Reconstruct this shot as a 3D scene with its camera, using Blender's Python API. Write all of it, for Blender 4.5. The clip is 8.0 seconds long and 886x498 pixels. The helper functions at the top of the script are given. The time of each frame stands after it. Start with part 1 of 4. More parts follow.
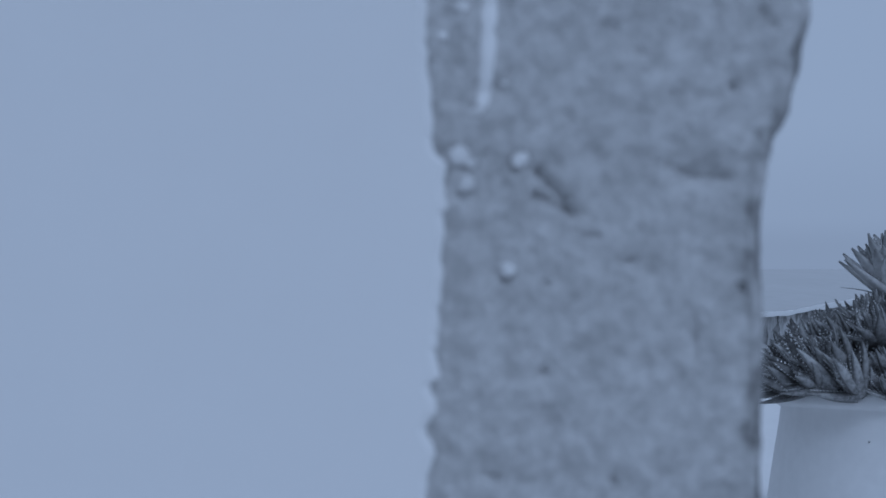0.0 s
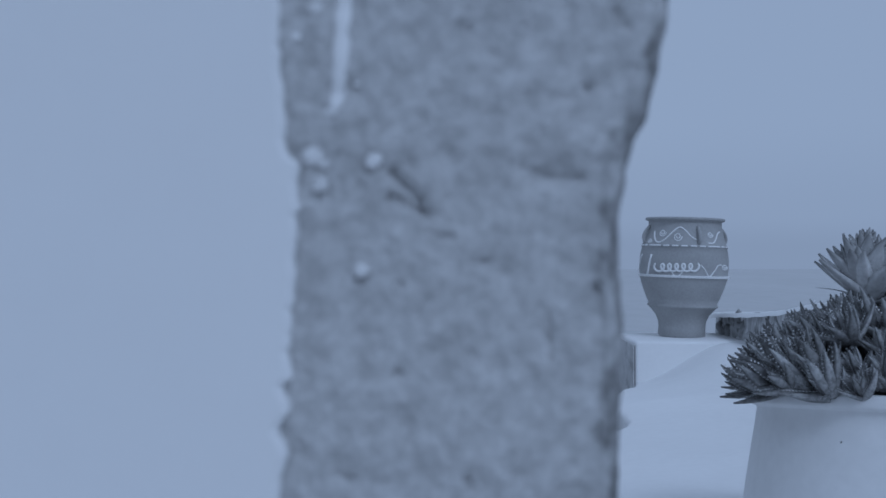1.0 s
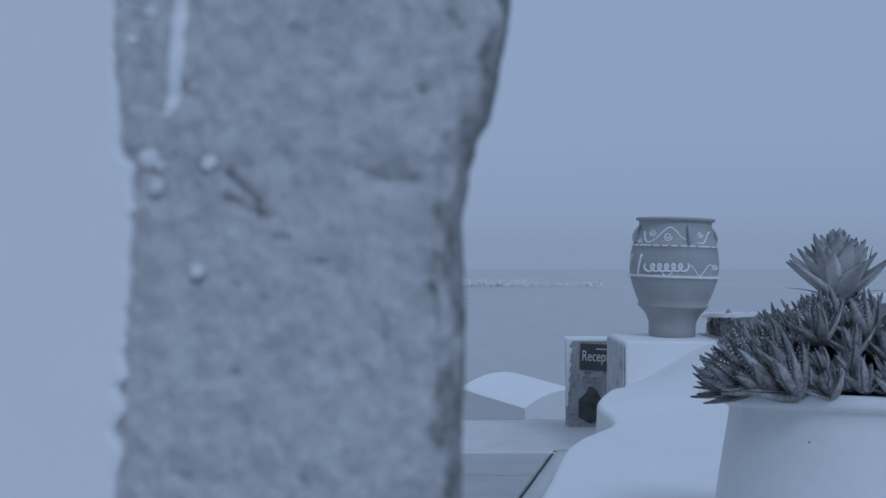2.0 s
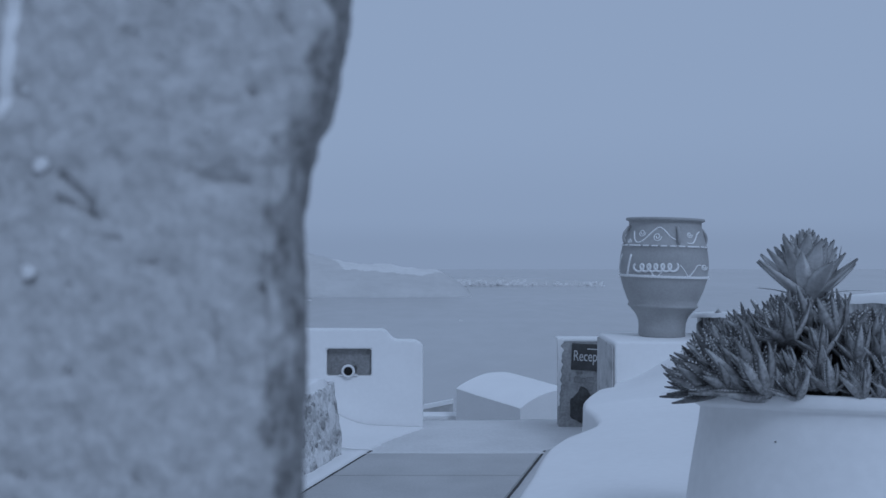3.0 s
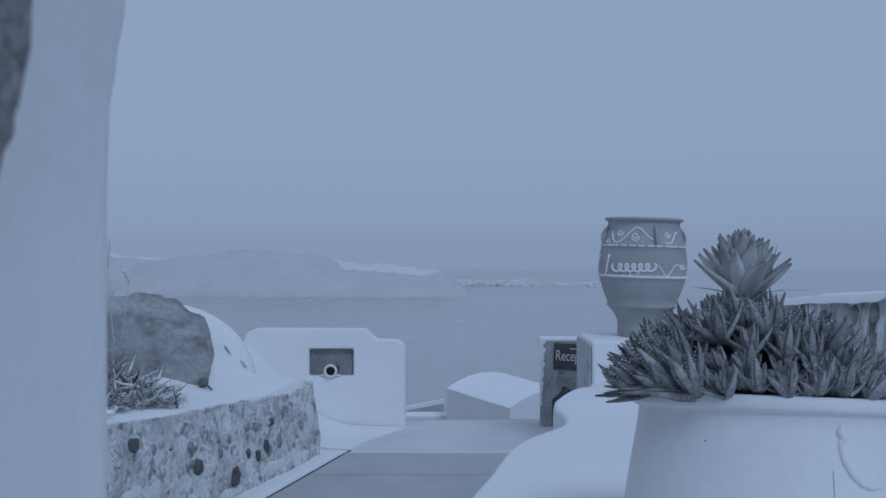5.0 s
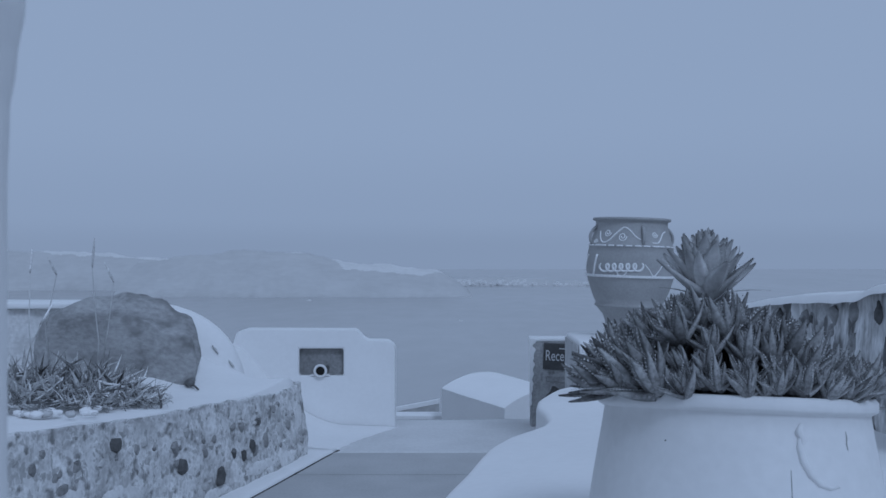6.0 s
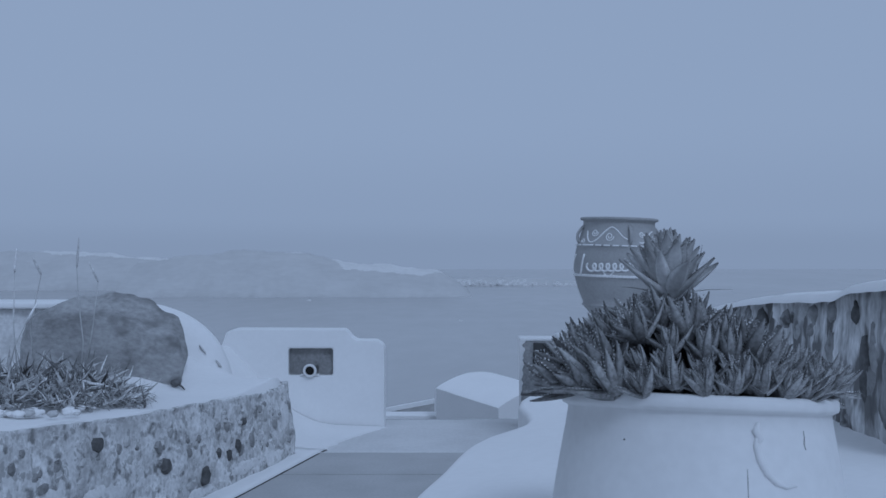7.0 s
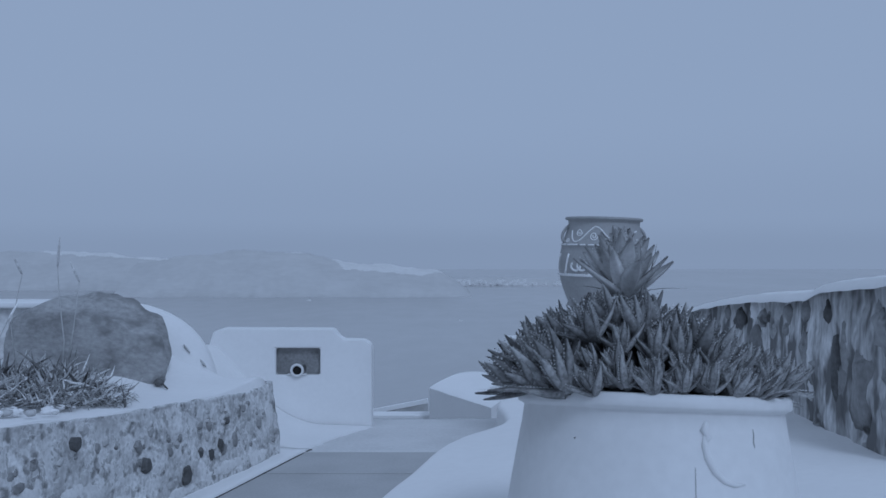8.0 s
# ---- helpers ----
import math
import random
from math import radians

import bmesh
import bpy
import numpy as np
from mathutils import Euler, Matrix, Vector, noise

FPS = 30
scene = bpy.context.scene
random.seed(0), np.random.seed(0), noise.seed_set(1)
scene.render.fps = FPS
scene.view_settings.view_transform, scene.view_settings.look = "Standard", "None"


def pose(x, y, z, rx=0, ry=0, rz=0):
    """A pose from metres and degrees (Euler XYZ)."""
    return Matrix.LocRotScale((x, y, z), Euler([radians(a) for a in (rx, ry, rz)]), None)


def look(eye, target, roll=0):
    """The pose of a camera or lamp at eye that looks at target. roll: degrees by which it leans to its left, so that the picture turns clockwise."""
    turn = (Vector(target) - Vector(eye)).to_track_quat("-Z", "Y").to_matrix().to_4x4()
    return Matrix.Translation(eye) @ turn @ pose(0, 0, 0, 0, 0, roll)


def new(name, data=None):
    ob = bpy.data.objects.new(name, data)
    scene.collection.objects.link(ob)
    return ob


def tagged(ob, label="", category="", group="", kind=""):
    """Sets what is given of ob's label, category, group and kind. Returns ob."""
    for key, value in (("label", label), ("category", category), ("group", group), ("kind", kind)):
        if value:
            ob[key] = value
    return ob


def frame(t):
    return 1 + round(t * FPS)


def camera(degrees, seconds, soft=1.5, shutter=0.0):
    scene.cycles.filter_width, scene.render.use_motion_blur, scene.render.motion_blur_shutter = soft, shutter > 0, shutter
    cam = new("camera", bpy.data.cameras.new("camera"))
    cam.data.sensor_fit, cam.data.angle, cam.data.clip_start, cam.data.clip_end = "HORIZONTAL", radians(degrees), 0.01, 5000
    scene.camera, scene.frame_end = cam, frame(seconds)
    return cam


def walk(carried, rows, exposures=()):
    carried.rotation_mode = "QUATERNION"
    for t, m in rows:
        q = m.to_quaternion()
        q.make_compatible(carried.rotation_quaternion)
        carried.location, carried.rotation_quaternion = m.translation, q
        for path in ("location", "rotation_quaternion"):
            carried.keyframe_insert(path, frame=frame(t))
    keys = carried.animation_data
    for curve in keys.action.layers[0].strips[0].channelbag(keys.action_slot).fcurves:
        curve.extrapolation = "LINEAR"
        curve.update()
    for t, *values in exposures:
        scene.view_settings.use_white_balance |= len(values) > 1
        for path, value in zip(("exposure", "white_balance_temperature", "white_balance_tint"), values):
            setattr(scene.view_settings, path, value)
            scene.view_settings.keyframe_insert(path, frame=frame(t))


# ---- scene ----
cam = camera(49.5, 8.0)
# a small aperture focused on the pot: the wall a hand away is slightly soft
cam.data.dof.use_dof, cam.data.dof.focus_distance, cam.data.dof.aperture_fstop = True, 4.0, 9.5
# time, x, y, z of the slider head
PATH = [
    (0.0, 0.0000, 0.0000, 1.3800),
    (0.5, 0.0253, -0.0002, 1.3802),
    (1.0, 0.0577, -0.0005, 1.3803),
    (1.5, 0.0904, -0.0020, 1.3805),
    (3.0, 0.1921, -0.0081, 1.3812),
    (3.5, 0.2276, -0.0100, 1.3813),
    (4.0, 0.2626, -0.0129, 1.3812),
    (4.5, 0.2975, -0.0160, 1.3808),
    (6.0, 0.4193, -0.0206, 1.3803),
    (6.5, 0.4600, -0.0232, 1.3800),
    (7.0, 0.5052, -0.0249, 1.3792),
    (7.5, 0.5538, -0.0256, 1.3782),
    (8.0, 0.6093, -0.0273, 1.3764),
]
KELVIN, TINT, STOPS = 4620, 10, 0.0
walk(cam, [(t, pose(x, y, z, 90, 0, 0)) for t, x, y, z in PATH],
     exposures=[(0.0, STOPS, KELVIN, TINT), (8.0, STOPS, KELVIN, TINT)])

# ---- world and sun: a bright hazy day, the sun high behind and to the right ----
SUN_AZ, SUN_EL = 157.0, 44.0      # degrees clockwise from straight ahead, degrees up
world = bpy.data.worlds.new("hazy_sky")
scene.world = world
world.use_nodes = True
wn, wl = world.node_tree.nodes, world.node_tree.links
wn.clear()
w_out = wn.new("ShaderNodeOutputWorld")
w_bg = wn.new("ShaderNodeBackground")
w_sky = wn.new("ShaderNodeTexSky")
w_sky.sky_type, w_sky.sun_disc = "NISHITA", False
w_sky.sun_elevation, w_sky.sun_rotation = radians(SUN_EL), radians(SUN_AZ)
w_sky.dust_density, w_sky.air_density = 6.0, 1.0
w_bw = wn.new("ShaderNodeRGBToBW")
w_scale = wn.new("ShaderNodeMath")
w_scale.operation, w_scale.inputs[1].default_value = "MULTIPLY", 0.02
w_tc = wn.new("ShaderNodeTexCoord")
w_sep = wn.new("ShaderNodeSeparateXYZ")
w_ramp = wn.new("ShaderNodeValToRGB")
w_ramp.color_ramp.interpolation = "EASE"
w_ramp.color_ramp.elements[0].position, w_ramp.color_ramp.elements[0].color = 0.0, (0.324, 0.324, 0.325, 1)
w_ramp.color_ramp.elements[1].position, w_ramp.color_ramp.elements[1].color = 0.13, (0.378, 0.378, 0.376, 1)
haze = w_ramp.color_ramp.elements.new(0.035)
haze.color = (0.355, 0.355, 0.355, 1)
w_mix = wn.new("ShaderNodeMix")
w_mix.data_type = "RGBA"
w_mix.inputs[0].default_value = 0.1
wl.new(w_tc.outputs["Generated"], w_sep.inputs[0])
wl.new(w_sep.outputs["Z"], w_ramp.inputs[0])
wl.new(w_sky.outputs[0], w_bw.inputs[0])
wl.new(w_bw.outputs[0], w_scale.inputs[0])
wl.new(w_ramp.outputs[0], w_mix.inputs[6])
wl.new(w_scale.outputs[0], w_mix.inputs[7])
wl.new(w_mix.outputs[2], w_bg.inputs[0])
wl.new(w_bg.outputs[0], w_out.inputs[0])
w_bg.inputs[1].default_value = 1.0

sun_data = bpy.data.lights.new("sun", "SUN")
sun_data.energy, sun_data.angle, sun_data.color = 0.59, radians(13.0), (1.0, 0.97, 0.93)
sun = new("sun", sun_data)
az, el = radians(SUN_AZ), radians(SUN_EL)
to_sun = Vector((math.sin(az) * math.cos(el), math.cos(az) * math.cos(el), math.sin(el)))
sun.matrix_world = look(to_sun * 60, (0, 0, 0))


# ---- materials ----
def surface(name, low, high, rough=0.85, scale=6.0, fine=60.0, bump=0.2, bump_scale=None, metal=0.0,
            spots=None, spot_scale=20.0, spot_at=(0.62, 0.7), per_piece=0.0, depth=0.01, stretch=(1, 1, 1), spec=0.3, cells=None, stain_shade=None, tip=None):
    """Two scales of tone between low and high, optional spots, and a fine relief."""
    m = bpy.data.materials.new(name)
    m.use_nodes = True
    n, l = m.node_tree.nodes, m.node_tree.links
    b = n["Principled BSDF"]
    b.inputs["Roughness"].default_value, b.inputs["Metallic"].default_value = rough, metal
    b.inputs["Specular IOR Level"].default_value = spec
    tc, mp = n.new("ShaderNodeTexCoord"), n.new("ShaderNodeMapping")
    mp.inputs["Scale"].default_value = stretch
    l.new(tc.outputs["Object"], mp.inputs[0])
    big, small = n.new("ShaderNodeTexNoise"), n.new("ShaderNodeTexNoise")
    big.inputs["Scale"].default_value, big.inputs["Detail"].default_value = scale, 6
    small.inputs["Scale"].default_value, small.inputs["Detail"].default_value = fine, 5
    for t in (big, small):
        l.new(mp.outputs[0], t.inputs["Vector"])
    add = n.new("ShaderNodeMath")
    add.operation = "MULTIPLY_ADD"
    add.inputs[1].default_value = 0.45
    l.new(small.outputs[0], add.inputs[0])
    half = n.new("ShaderNodeMath")
    half.operation, half.inputs[1].default_value = "MULTIPLY", 0.55
    l.new(big.outputs[0], half.inputs[0])
    l.new(half.outputs[0], add.inputs[2])
    ramp = n.new("ShaderNodeValToRGB")
    ramp.color_ramp.elements[0].position, ramp.color_ramp.elements[1].position = 0.36, 0.64
    ramp.color_ramp.elements[0].color, ramp.color_ramp.elements[1].color = (*low, 1), (*high, 1)
    l.new(add.outputs[0], ramp.inputs[0])
    colour = ramp.outputs[0]
    if spots:
        v = n.new("ShaderNodeTexNoise")
        v.inputs["Scale"].default_value, v.inputs["Detail"].default_value = spot_scale, 3
        l.new(mp.outputs[0], v.inputs["Vector"])
        r2 = n.new("ShaderNodeValToRGB")
        r2.color_ramp.elements[0].position, r2.color_ramp.elements[1].position = spot_at
        l.new(v.outputs[0], r2.inputs[0])
        mx = n.new("ShaderNodeMix")
        mx.data_type = "RGBA"
        mx.inputs[7].default_value = (*spots, 1)
        l.new(r2.outputs[0], mx.inputs[0])
        l.new(colour, mx.inputs[6])
        colour = mx.outputs[2]
    if cells:
        # flush stones of uneven tone: (size of the cells, how much the tone varies, width of the joints)
        vary, wob = n.new("ShaderNodeTexNoise"), n.new("ShaderNodeMix")
        vary.inputs["Scale"].default_value = cells[0] * .8
        wob.data_type, wob.inputs[0].default_value = "VECTOR", .12
        l.new(mp.outputs[0], vary.inputs["Vector"])
        l.new(mp.outputs[0], wob.inputs[4])
        l.new(vary.outputs["Color"], wob.inputs[5])
        v1, v2 = n.new("ShaderNodeTexVoronoi"), n.new("ShaderNodeTexVoronoi")
        v2.feature = "DISTANCE_TO_EDGE"
        for t in (v1, v2):
            t.inputs["Scale"].default_value = cells[0]
            l.new(wob.outputs[1], t.inputs["Vector"])
        tone, hs2, joint, keep = n.new("ShaderNodeSeparateColor"), n.new("ShaderNodeHueSaturation"), n.new("ShaderNodeMapRange"), n.new("ShaderNodeMix")
        l.new(v1.outputs["Color"], tone.inputs[0])
        mr2 = n.new("ShaderNodeMapRange")
        mr2.inputs[3].default_value, mr2.inputs[4].default_value = 1 - cells[1], 1 + cells[1] * .4
        l.new(tone.outputs[0], mr2.inputs[0])
        l.new(mr2.outputs[0], hs2.inputs["Value"])
        l.new(colour, hs2.inputs["Color"])
        joint.inputs[1].default_value, joint.inputs[2].default_value = cells[2] * .4, cells[2]
        l.new(v2.outputs["Distance"], joint.inputs[0])
        keep.data_type = "RGBA"
        l.new(joint.outputs[0], keep.inputs[0])
        l.new(colour, keep.inputs[6])
        l.new(hs2.outputs[0], keep.inputs[7])
        colour = keep.outputs[2]
    if stain_shade:
        # wear and painted shade along an arris: two tones where meshes carry the attribute
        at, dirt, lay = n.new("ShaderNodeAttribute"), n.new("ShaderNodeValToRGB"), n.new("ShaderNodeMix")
        at.attribute_name = "stain_shade"
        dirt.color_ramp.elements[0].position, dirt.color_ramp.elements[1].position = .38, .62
        dirt.color_ramp.elements[0].color, dirt.color_ramp.elements[1].color = (*stain_shade[0], 1), (*stain_shade[1], 1)
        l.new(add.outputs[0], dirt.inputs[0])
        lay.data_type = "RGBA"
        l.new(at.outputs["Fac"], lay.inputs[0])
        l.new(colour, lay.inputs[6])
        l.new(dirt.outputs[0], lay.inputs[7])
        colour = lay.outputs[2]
    if tip:
        # a leaf's dark point: (where it starts, where it is full, its colour) along the leaf
        sx, at_x, end = n.new("ShaderNodeSeparateXYZ"), n.new("ShaderNodeMapRange"), n.new("ShaderNodeMix")
        l.new(tc.outputs["Object"], sx.inputs[0])
        l.new(sx.outputs[0], at_x.inputs[0])
        at_x.inputs[1].default_value, at_x.inputs[2].default_value = tip[0], tip[1]
        end.data_type = "RGBA"
        end.inputs[7].default_value = (*tip[2], 1)
        l.new(at_x.outputs[0], end.inputs[0])
        l.new(colour, end.inputs[6])
        colour = end.outputs[2]
    if per_piece:
        info, hs, mr = n.new("ShaderNodeObjectInfo"), n.new("ShaderNodeHueSaturation"), n.new("ShaderNodeMapRange")
        mr.inputs[3].default_value, mr.inputs[4].default_value = 1 - per_piece, 1 + per_piece
        l.new(info.outputs["Random"], mr.inputs[0])
        l.new(mr.outputs[0], hs.inputs["Value"])
        l.new(colour, hs.inputs["Color"])
        colour = hs.outputs[0]
    l.new(colour, b.inputs["Base Color"])
    if bump:
        bp = n.new("ShaderNodeBump")
        bp.inputs["Strength"].default_value, bp.inputs["Distance"].default_value = bump, depth
        source = add.outputs[0]
        if bump_scale:
            t3 = n.new("ShaderNodeTexNoise")
            t3.inputs["Scale"].default_value, t3.inputs["Detail"].default_value = bump_scale, 5
            l.new(mp.outputs[0], t3.inputs["Vector"])
            source = t3.outputs[0]
        l.new(source, bp.inputs["Height"])
        l.new(bp.outputs[0], b.inputs["Normal"])
    return m


def grey(v, warm=0.0):
    return (v * (1 + warm), v, v * (1 - warm))


WHITE = surface("limewash", grey(.78), grey(.82), .9, 2.5, 30, .14, depth=.005)
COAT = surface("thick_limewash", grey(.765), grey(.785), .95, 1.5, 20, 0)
WHITE_SOFT = surface("limewash_jar", grey(.70), grey(.76), .75, 3, 40, .12, depth=.003)
CEMENT = surface("bare_cement_render", grey(.40), grey(.57), .95, 90, 300, .5, spots=grey(.38), spot_scale=60, spot_at=(.56, .74), depth=.006, stain_shade=(grey(.12), grey(.34)))
REVEAL = surface("smooth_render", grey(.74), grey(.80), .9, 5, 60, .1, depth=.003)
WORN_SHADE = surface("worn_shade_render", grey(.23), grey(.44), .95, 6, 50, .4, spots=grey(.14), spot_scale=7, depth=.006)
CLAY = surface("grey_fired_clay", grey(.32), grey(.40), .8, 5, 70, .15, spots=grey(.37), spot_scale=9, depth=.003)
CLAY_PAINT = surface("chalk_white_paint", grey(.74), grey(.84), .9, 40, 120, .1)
SLAB = surface("grey_stone_paving", grey(.40), grey(.48), .75, 3, 60, .15, per_piece=.05, depth=.003)
LANDING = surface("pale_concrete_landing", grey(.57), grey(.69), .85, 2, 40, .15, depth=.004)
STONE = surface("rough_grey_stone", grey(.22), grey(.36), .95, 5, 45, .6, spots=grey(.11), spot_scale=11, depth=.02, per_piece=.2)
MORTAR = surface("pale_lime_mortar", grey(.47), grey(.81), .95, 4.5, 42, .5, spots=grey(.27), spot_scale=16, spot_at=(.55, .68), depth=.010, cells=(22, .38, .12))
SMEAR = surface("smeared_lime_plaster", grey(.58), grey(.78), .95, 7, 50, .4, spots=grey(.50), spot_scale=14, depth=.006)
PALE_STONE = surface("pale_stone", grey(.42), grey(.6), .95, 9, 60, .5, depth=.01, per_piece=.15)
ROCK = surface("weathered_boulder", grey(.25), grey(.43), .95, 4, 30, .7, spots=grey(.19), spot_scale=5, spot_at=(.54, .72), depth=.02, stretch=(1, 1, 1.5))
MOTTLED = surface("mottled_old_whitewash", grey(.52), grey(.78), .95, 6, 40, .4, depth=.01)
STREAKED = surface("streaked_rubble_mortar", grey(.36), grey(.78), .95, 7, 30, .5, spots=grey(.17), spot_scale=5, spot_at=(.52, .62), depth=.015, stretch=(1.7, 1.7, .6), cells=(3.6, .32, .15))
DARK = surface("dark_stone", grey(.07), grey(.14), .95, 12, 60, .5, depth=.01, per_piece=.3)
BOARD = surface("dark_sign_board", grey(.06), grey(.09), .7, 12, 60, .1)
SHADE_RENDER = surface("shade_grey_render", grey(.38), grey(.54), .95, 7, 50, .3, spots=grey(.34), spot_scale=9, depth=.004)
LETTER = surface("white_lettering", grey(.6), grey(.66), .8, 40, 90, 0)
LEAF = surface("aloe_leaf", grey(.09), grey(.33), .6, 25, 160, .2, per_piece=.35, depth=.002)
LEAF_PALE = surface("agave_leaf", grey(.42), grey(.64), .6, 14, 120, .2, per_piece=.2, depth=.002, tip=(.085, .135, grey(.16)))
DRY = surface("dry_leaf", grey(.34), grey(.70), .9, 25, 160, .3, per_piece=.5, depth=.002)
SPINE = surface("pale_leaf_tooth", grey(.62), grey(.74), .6, 30, 90, 0)
SOIL = surface("dark_soil", grey(.05), grey(.09), .95, 20, 120, .5)
BLACK = surface("bore_shade_black", grey(.012), grey(.02), .9, 20, 80, 0)
# distance haze is mixed into the far land's pale, low-contrast colours
LAND = surface("haze_paled_cliff", grey(.50), grey(.56), 1.0, .012, .05, 0, spots=grey(.56), spot_scale=.02, stretch=(1, 1, 3), spec=0)
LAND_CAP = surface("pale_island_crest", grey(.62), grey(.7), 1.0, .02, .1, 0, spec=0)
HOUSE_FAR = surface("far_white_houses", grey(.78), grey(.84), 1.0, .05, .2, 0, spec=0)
# far paler than water: the base colour carries the haze over the sea
SEA = surface("calm_hazy_sea", grey(.40), grey(.445), .25, .004, .03, .25, bump_scale=.25, depth=.6, stretch=(1, .4, 1), spec=.5)


# ---- mesh helpers ----
def part(name, bm, material, parent=None, label="", smooth=True):
    me = bpy.data.meshes.new(name)
    bmesh.ops.recalc_face_normals(bm, faces=bm.faces)
    bm.to_mesh(me)
    bm.free()
    me.materials.append(material)
    if smooth:
        me.polygons.foreach_set("use_smooth", [True] * len(me.polygons))
    ob = new(name, me)
    if parent:
        ob.parent = parent
    if label:
        ob["label"] = label
    return ob


def empty(name, m, label, category, group="", kind=""):
    ob = new(name)
    ob.matrix_world = m
    ob.empty_display_size = 0.1
    return tagged(ob, label, category, group, kind)


def box(bm, lo, hi, bevel=0.0, segments=2, m=None):
    """A box between two corners, with rounded edges."""
    made = bmesh.ops.create_cube(bm, size=1.0)["verts"]
    for v in made:
        v.co = Vector([lo[i] + (v.co[i] + .5) * (hi[i] - lo[i]) for i in range(3)])
    if bevel:
        edges = list({e for v in made for e in v.link_edges})
        r = bmesh.ops.bevel(bm, geom=edges, offset=bevel, segments=segments, affect="EDGES", profile=.5)
        made = list({v for f in r["faces"] for v in f.verts} | {v for v in made if v.is_valid})
    if m is not None:
        for v in made:
            v.co = m @ v.co
    return made


def lathe(bm, profile, steps=64, closed=False):
    """A surface turned round z from (radius, height) pairs."""
    rings = []
    for r, z in profile:
        rings.append([bm.verts.new((r * math.cos(2 * math.pi * k / steps), r * math.sin(2 * math.pi * k / steps), z)) for k in range(steps)])
    for a, b in zip(rings, rings[1:]):
        for k in range(steps):
            bm.faces.new((a[k], a[(k + 1) % steps], b[(k + 1) % steps], b[k]))
    if closed:
        bm.faces.new(rings[0])
        bm.faces.new(rings[-1])
    return rings


def tube(bm, points, radii, sides=8):
    """A round rod along points, capped."""
    rings = []
    pts = [Vector(p) for p in points]
    for i, p in enumerate(pts):
        d = (pts[min(i + 1, len(pts) - 1)] - pts[max(i - 1, 0)]).normalized()
        a = d.orthogonal().normalized() if not rings else (old - d * old.dot(d)).normalized()
        old = a
        b = d.cross(a)
        r = radii[i] if isinstance(radii, (list, tuple)) else radii
        rings.append([bm.verts.new(p + r * (math.cos(2 * math.pi * k / sides) * a + math.sin(2 * math.pi * k / sides) * b)) for k in range(sides)])
    for a, b in zip(rings, rings[1:]):
        for k in range(sides):
            bm.faces.new((a[k], a[(k + 1) % sides], b[(k + 1) % sides], b[k]))
    bm.faces.new(rings[0])
    bm.faces.new(rings[-1])


def rough(bm, amount, scale, verts=None):
    """Shift points by noise, for hand-plastered and broken surfaces."""
    for v in (verts or bm.verts):
        v.co += noise.noise_vector(v.co * scale) * amount


def lerp(table, t):
    """Piecewise smooth value from (t, value) pairs."""
    if t <= table[0][0]:
        return table[0][1]
    for (a, va), (b, vb) in zip(table, table[1:]):
        if t <= b:
            k = (t - a) / (b - a)
            k = k * k * (3 - 2 * k)
            return va + (vb - va) * k
    return table[-1][1]


def line(table, t):
    """Piecewise straight value."""
    return float(np.interp(t, [a for a, _ in table], [b for _, b in table]))


def sheet(bm, nu, nv, fn):
    """A grid of nu by nv cells whose points fn(u, v) gives, u and v from 0 to 1."""
    g = [[bm.verts.new(fn(i / nu, j / nv)) for j in range(nv + 1)] for i in range(nu + 1)]
    for i in range(nu):
        for j in range(nv):
            bm.faces.new((g[i][j], g[i + 1][j], g[i + 1][j + 1], g[i][j + 1]))
    return g


def thick(bm, depth, way):
    """Give a sheet a body by extruding it along way."""
    r = bmesh.ops.extrude_face_region(bm, geom=list(bm.faces))
    for v in r["geom"]:
        if isinstance(v, bmesh.types.BMVert):
            v.co += Vector(way) * depth


# ---- ground, sea and distance ----
SEA_Z = -100.0


def build_ground():
    # one sheet: the terrace's bed, then the hillside that falls to the water and on under it
    fall = [(-12, -.78), (8.6, -.78), (9.2, -1.2), (12, -7), (16, -12), (60, -104), (200, -112)]
    ys = [-12, -6, -2, 2, 5, 7, 8.6, 9.2, 10, 11, 12, 13, 14, 15, 16, 20, 25, 30, 36, 42, 50, 60, 200]
    bm = bmesh.new()
    sheet(bm, 40, len(ys) - 1, lambda u, v: Vector(((u - .5) * (30 + max(0, ys[round(v * (len(ys) - 1))]) * 12), ys[round(v * (len(ys) - 1))], line(fall, ys[round(v * (len(ys) - 1))]))))
    rough(bm, .12, .6, [v for v in bm.verts if v.co.y > 9])
    tagged(part("ground", bm, STONE), "grey rocky hillside falling away to the sea", "ground", kind="structure")


def build_sea():
    bm = bmesh.new()
    sheet(bm, 20, 40, lambda u, v: Vector(((u - .5) * 9000, 40 + 4800 * v, SEA_Z)))
    tagged(part("water", bm, SEA), "calm grey sea fading into haze", "sea", kind="structure")


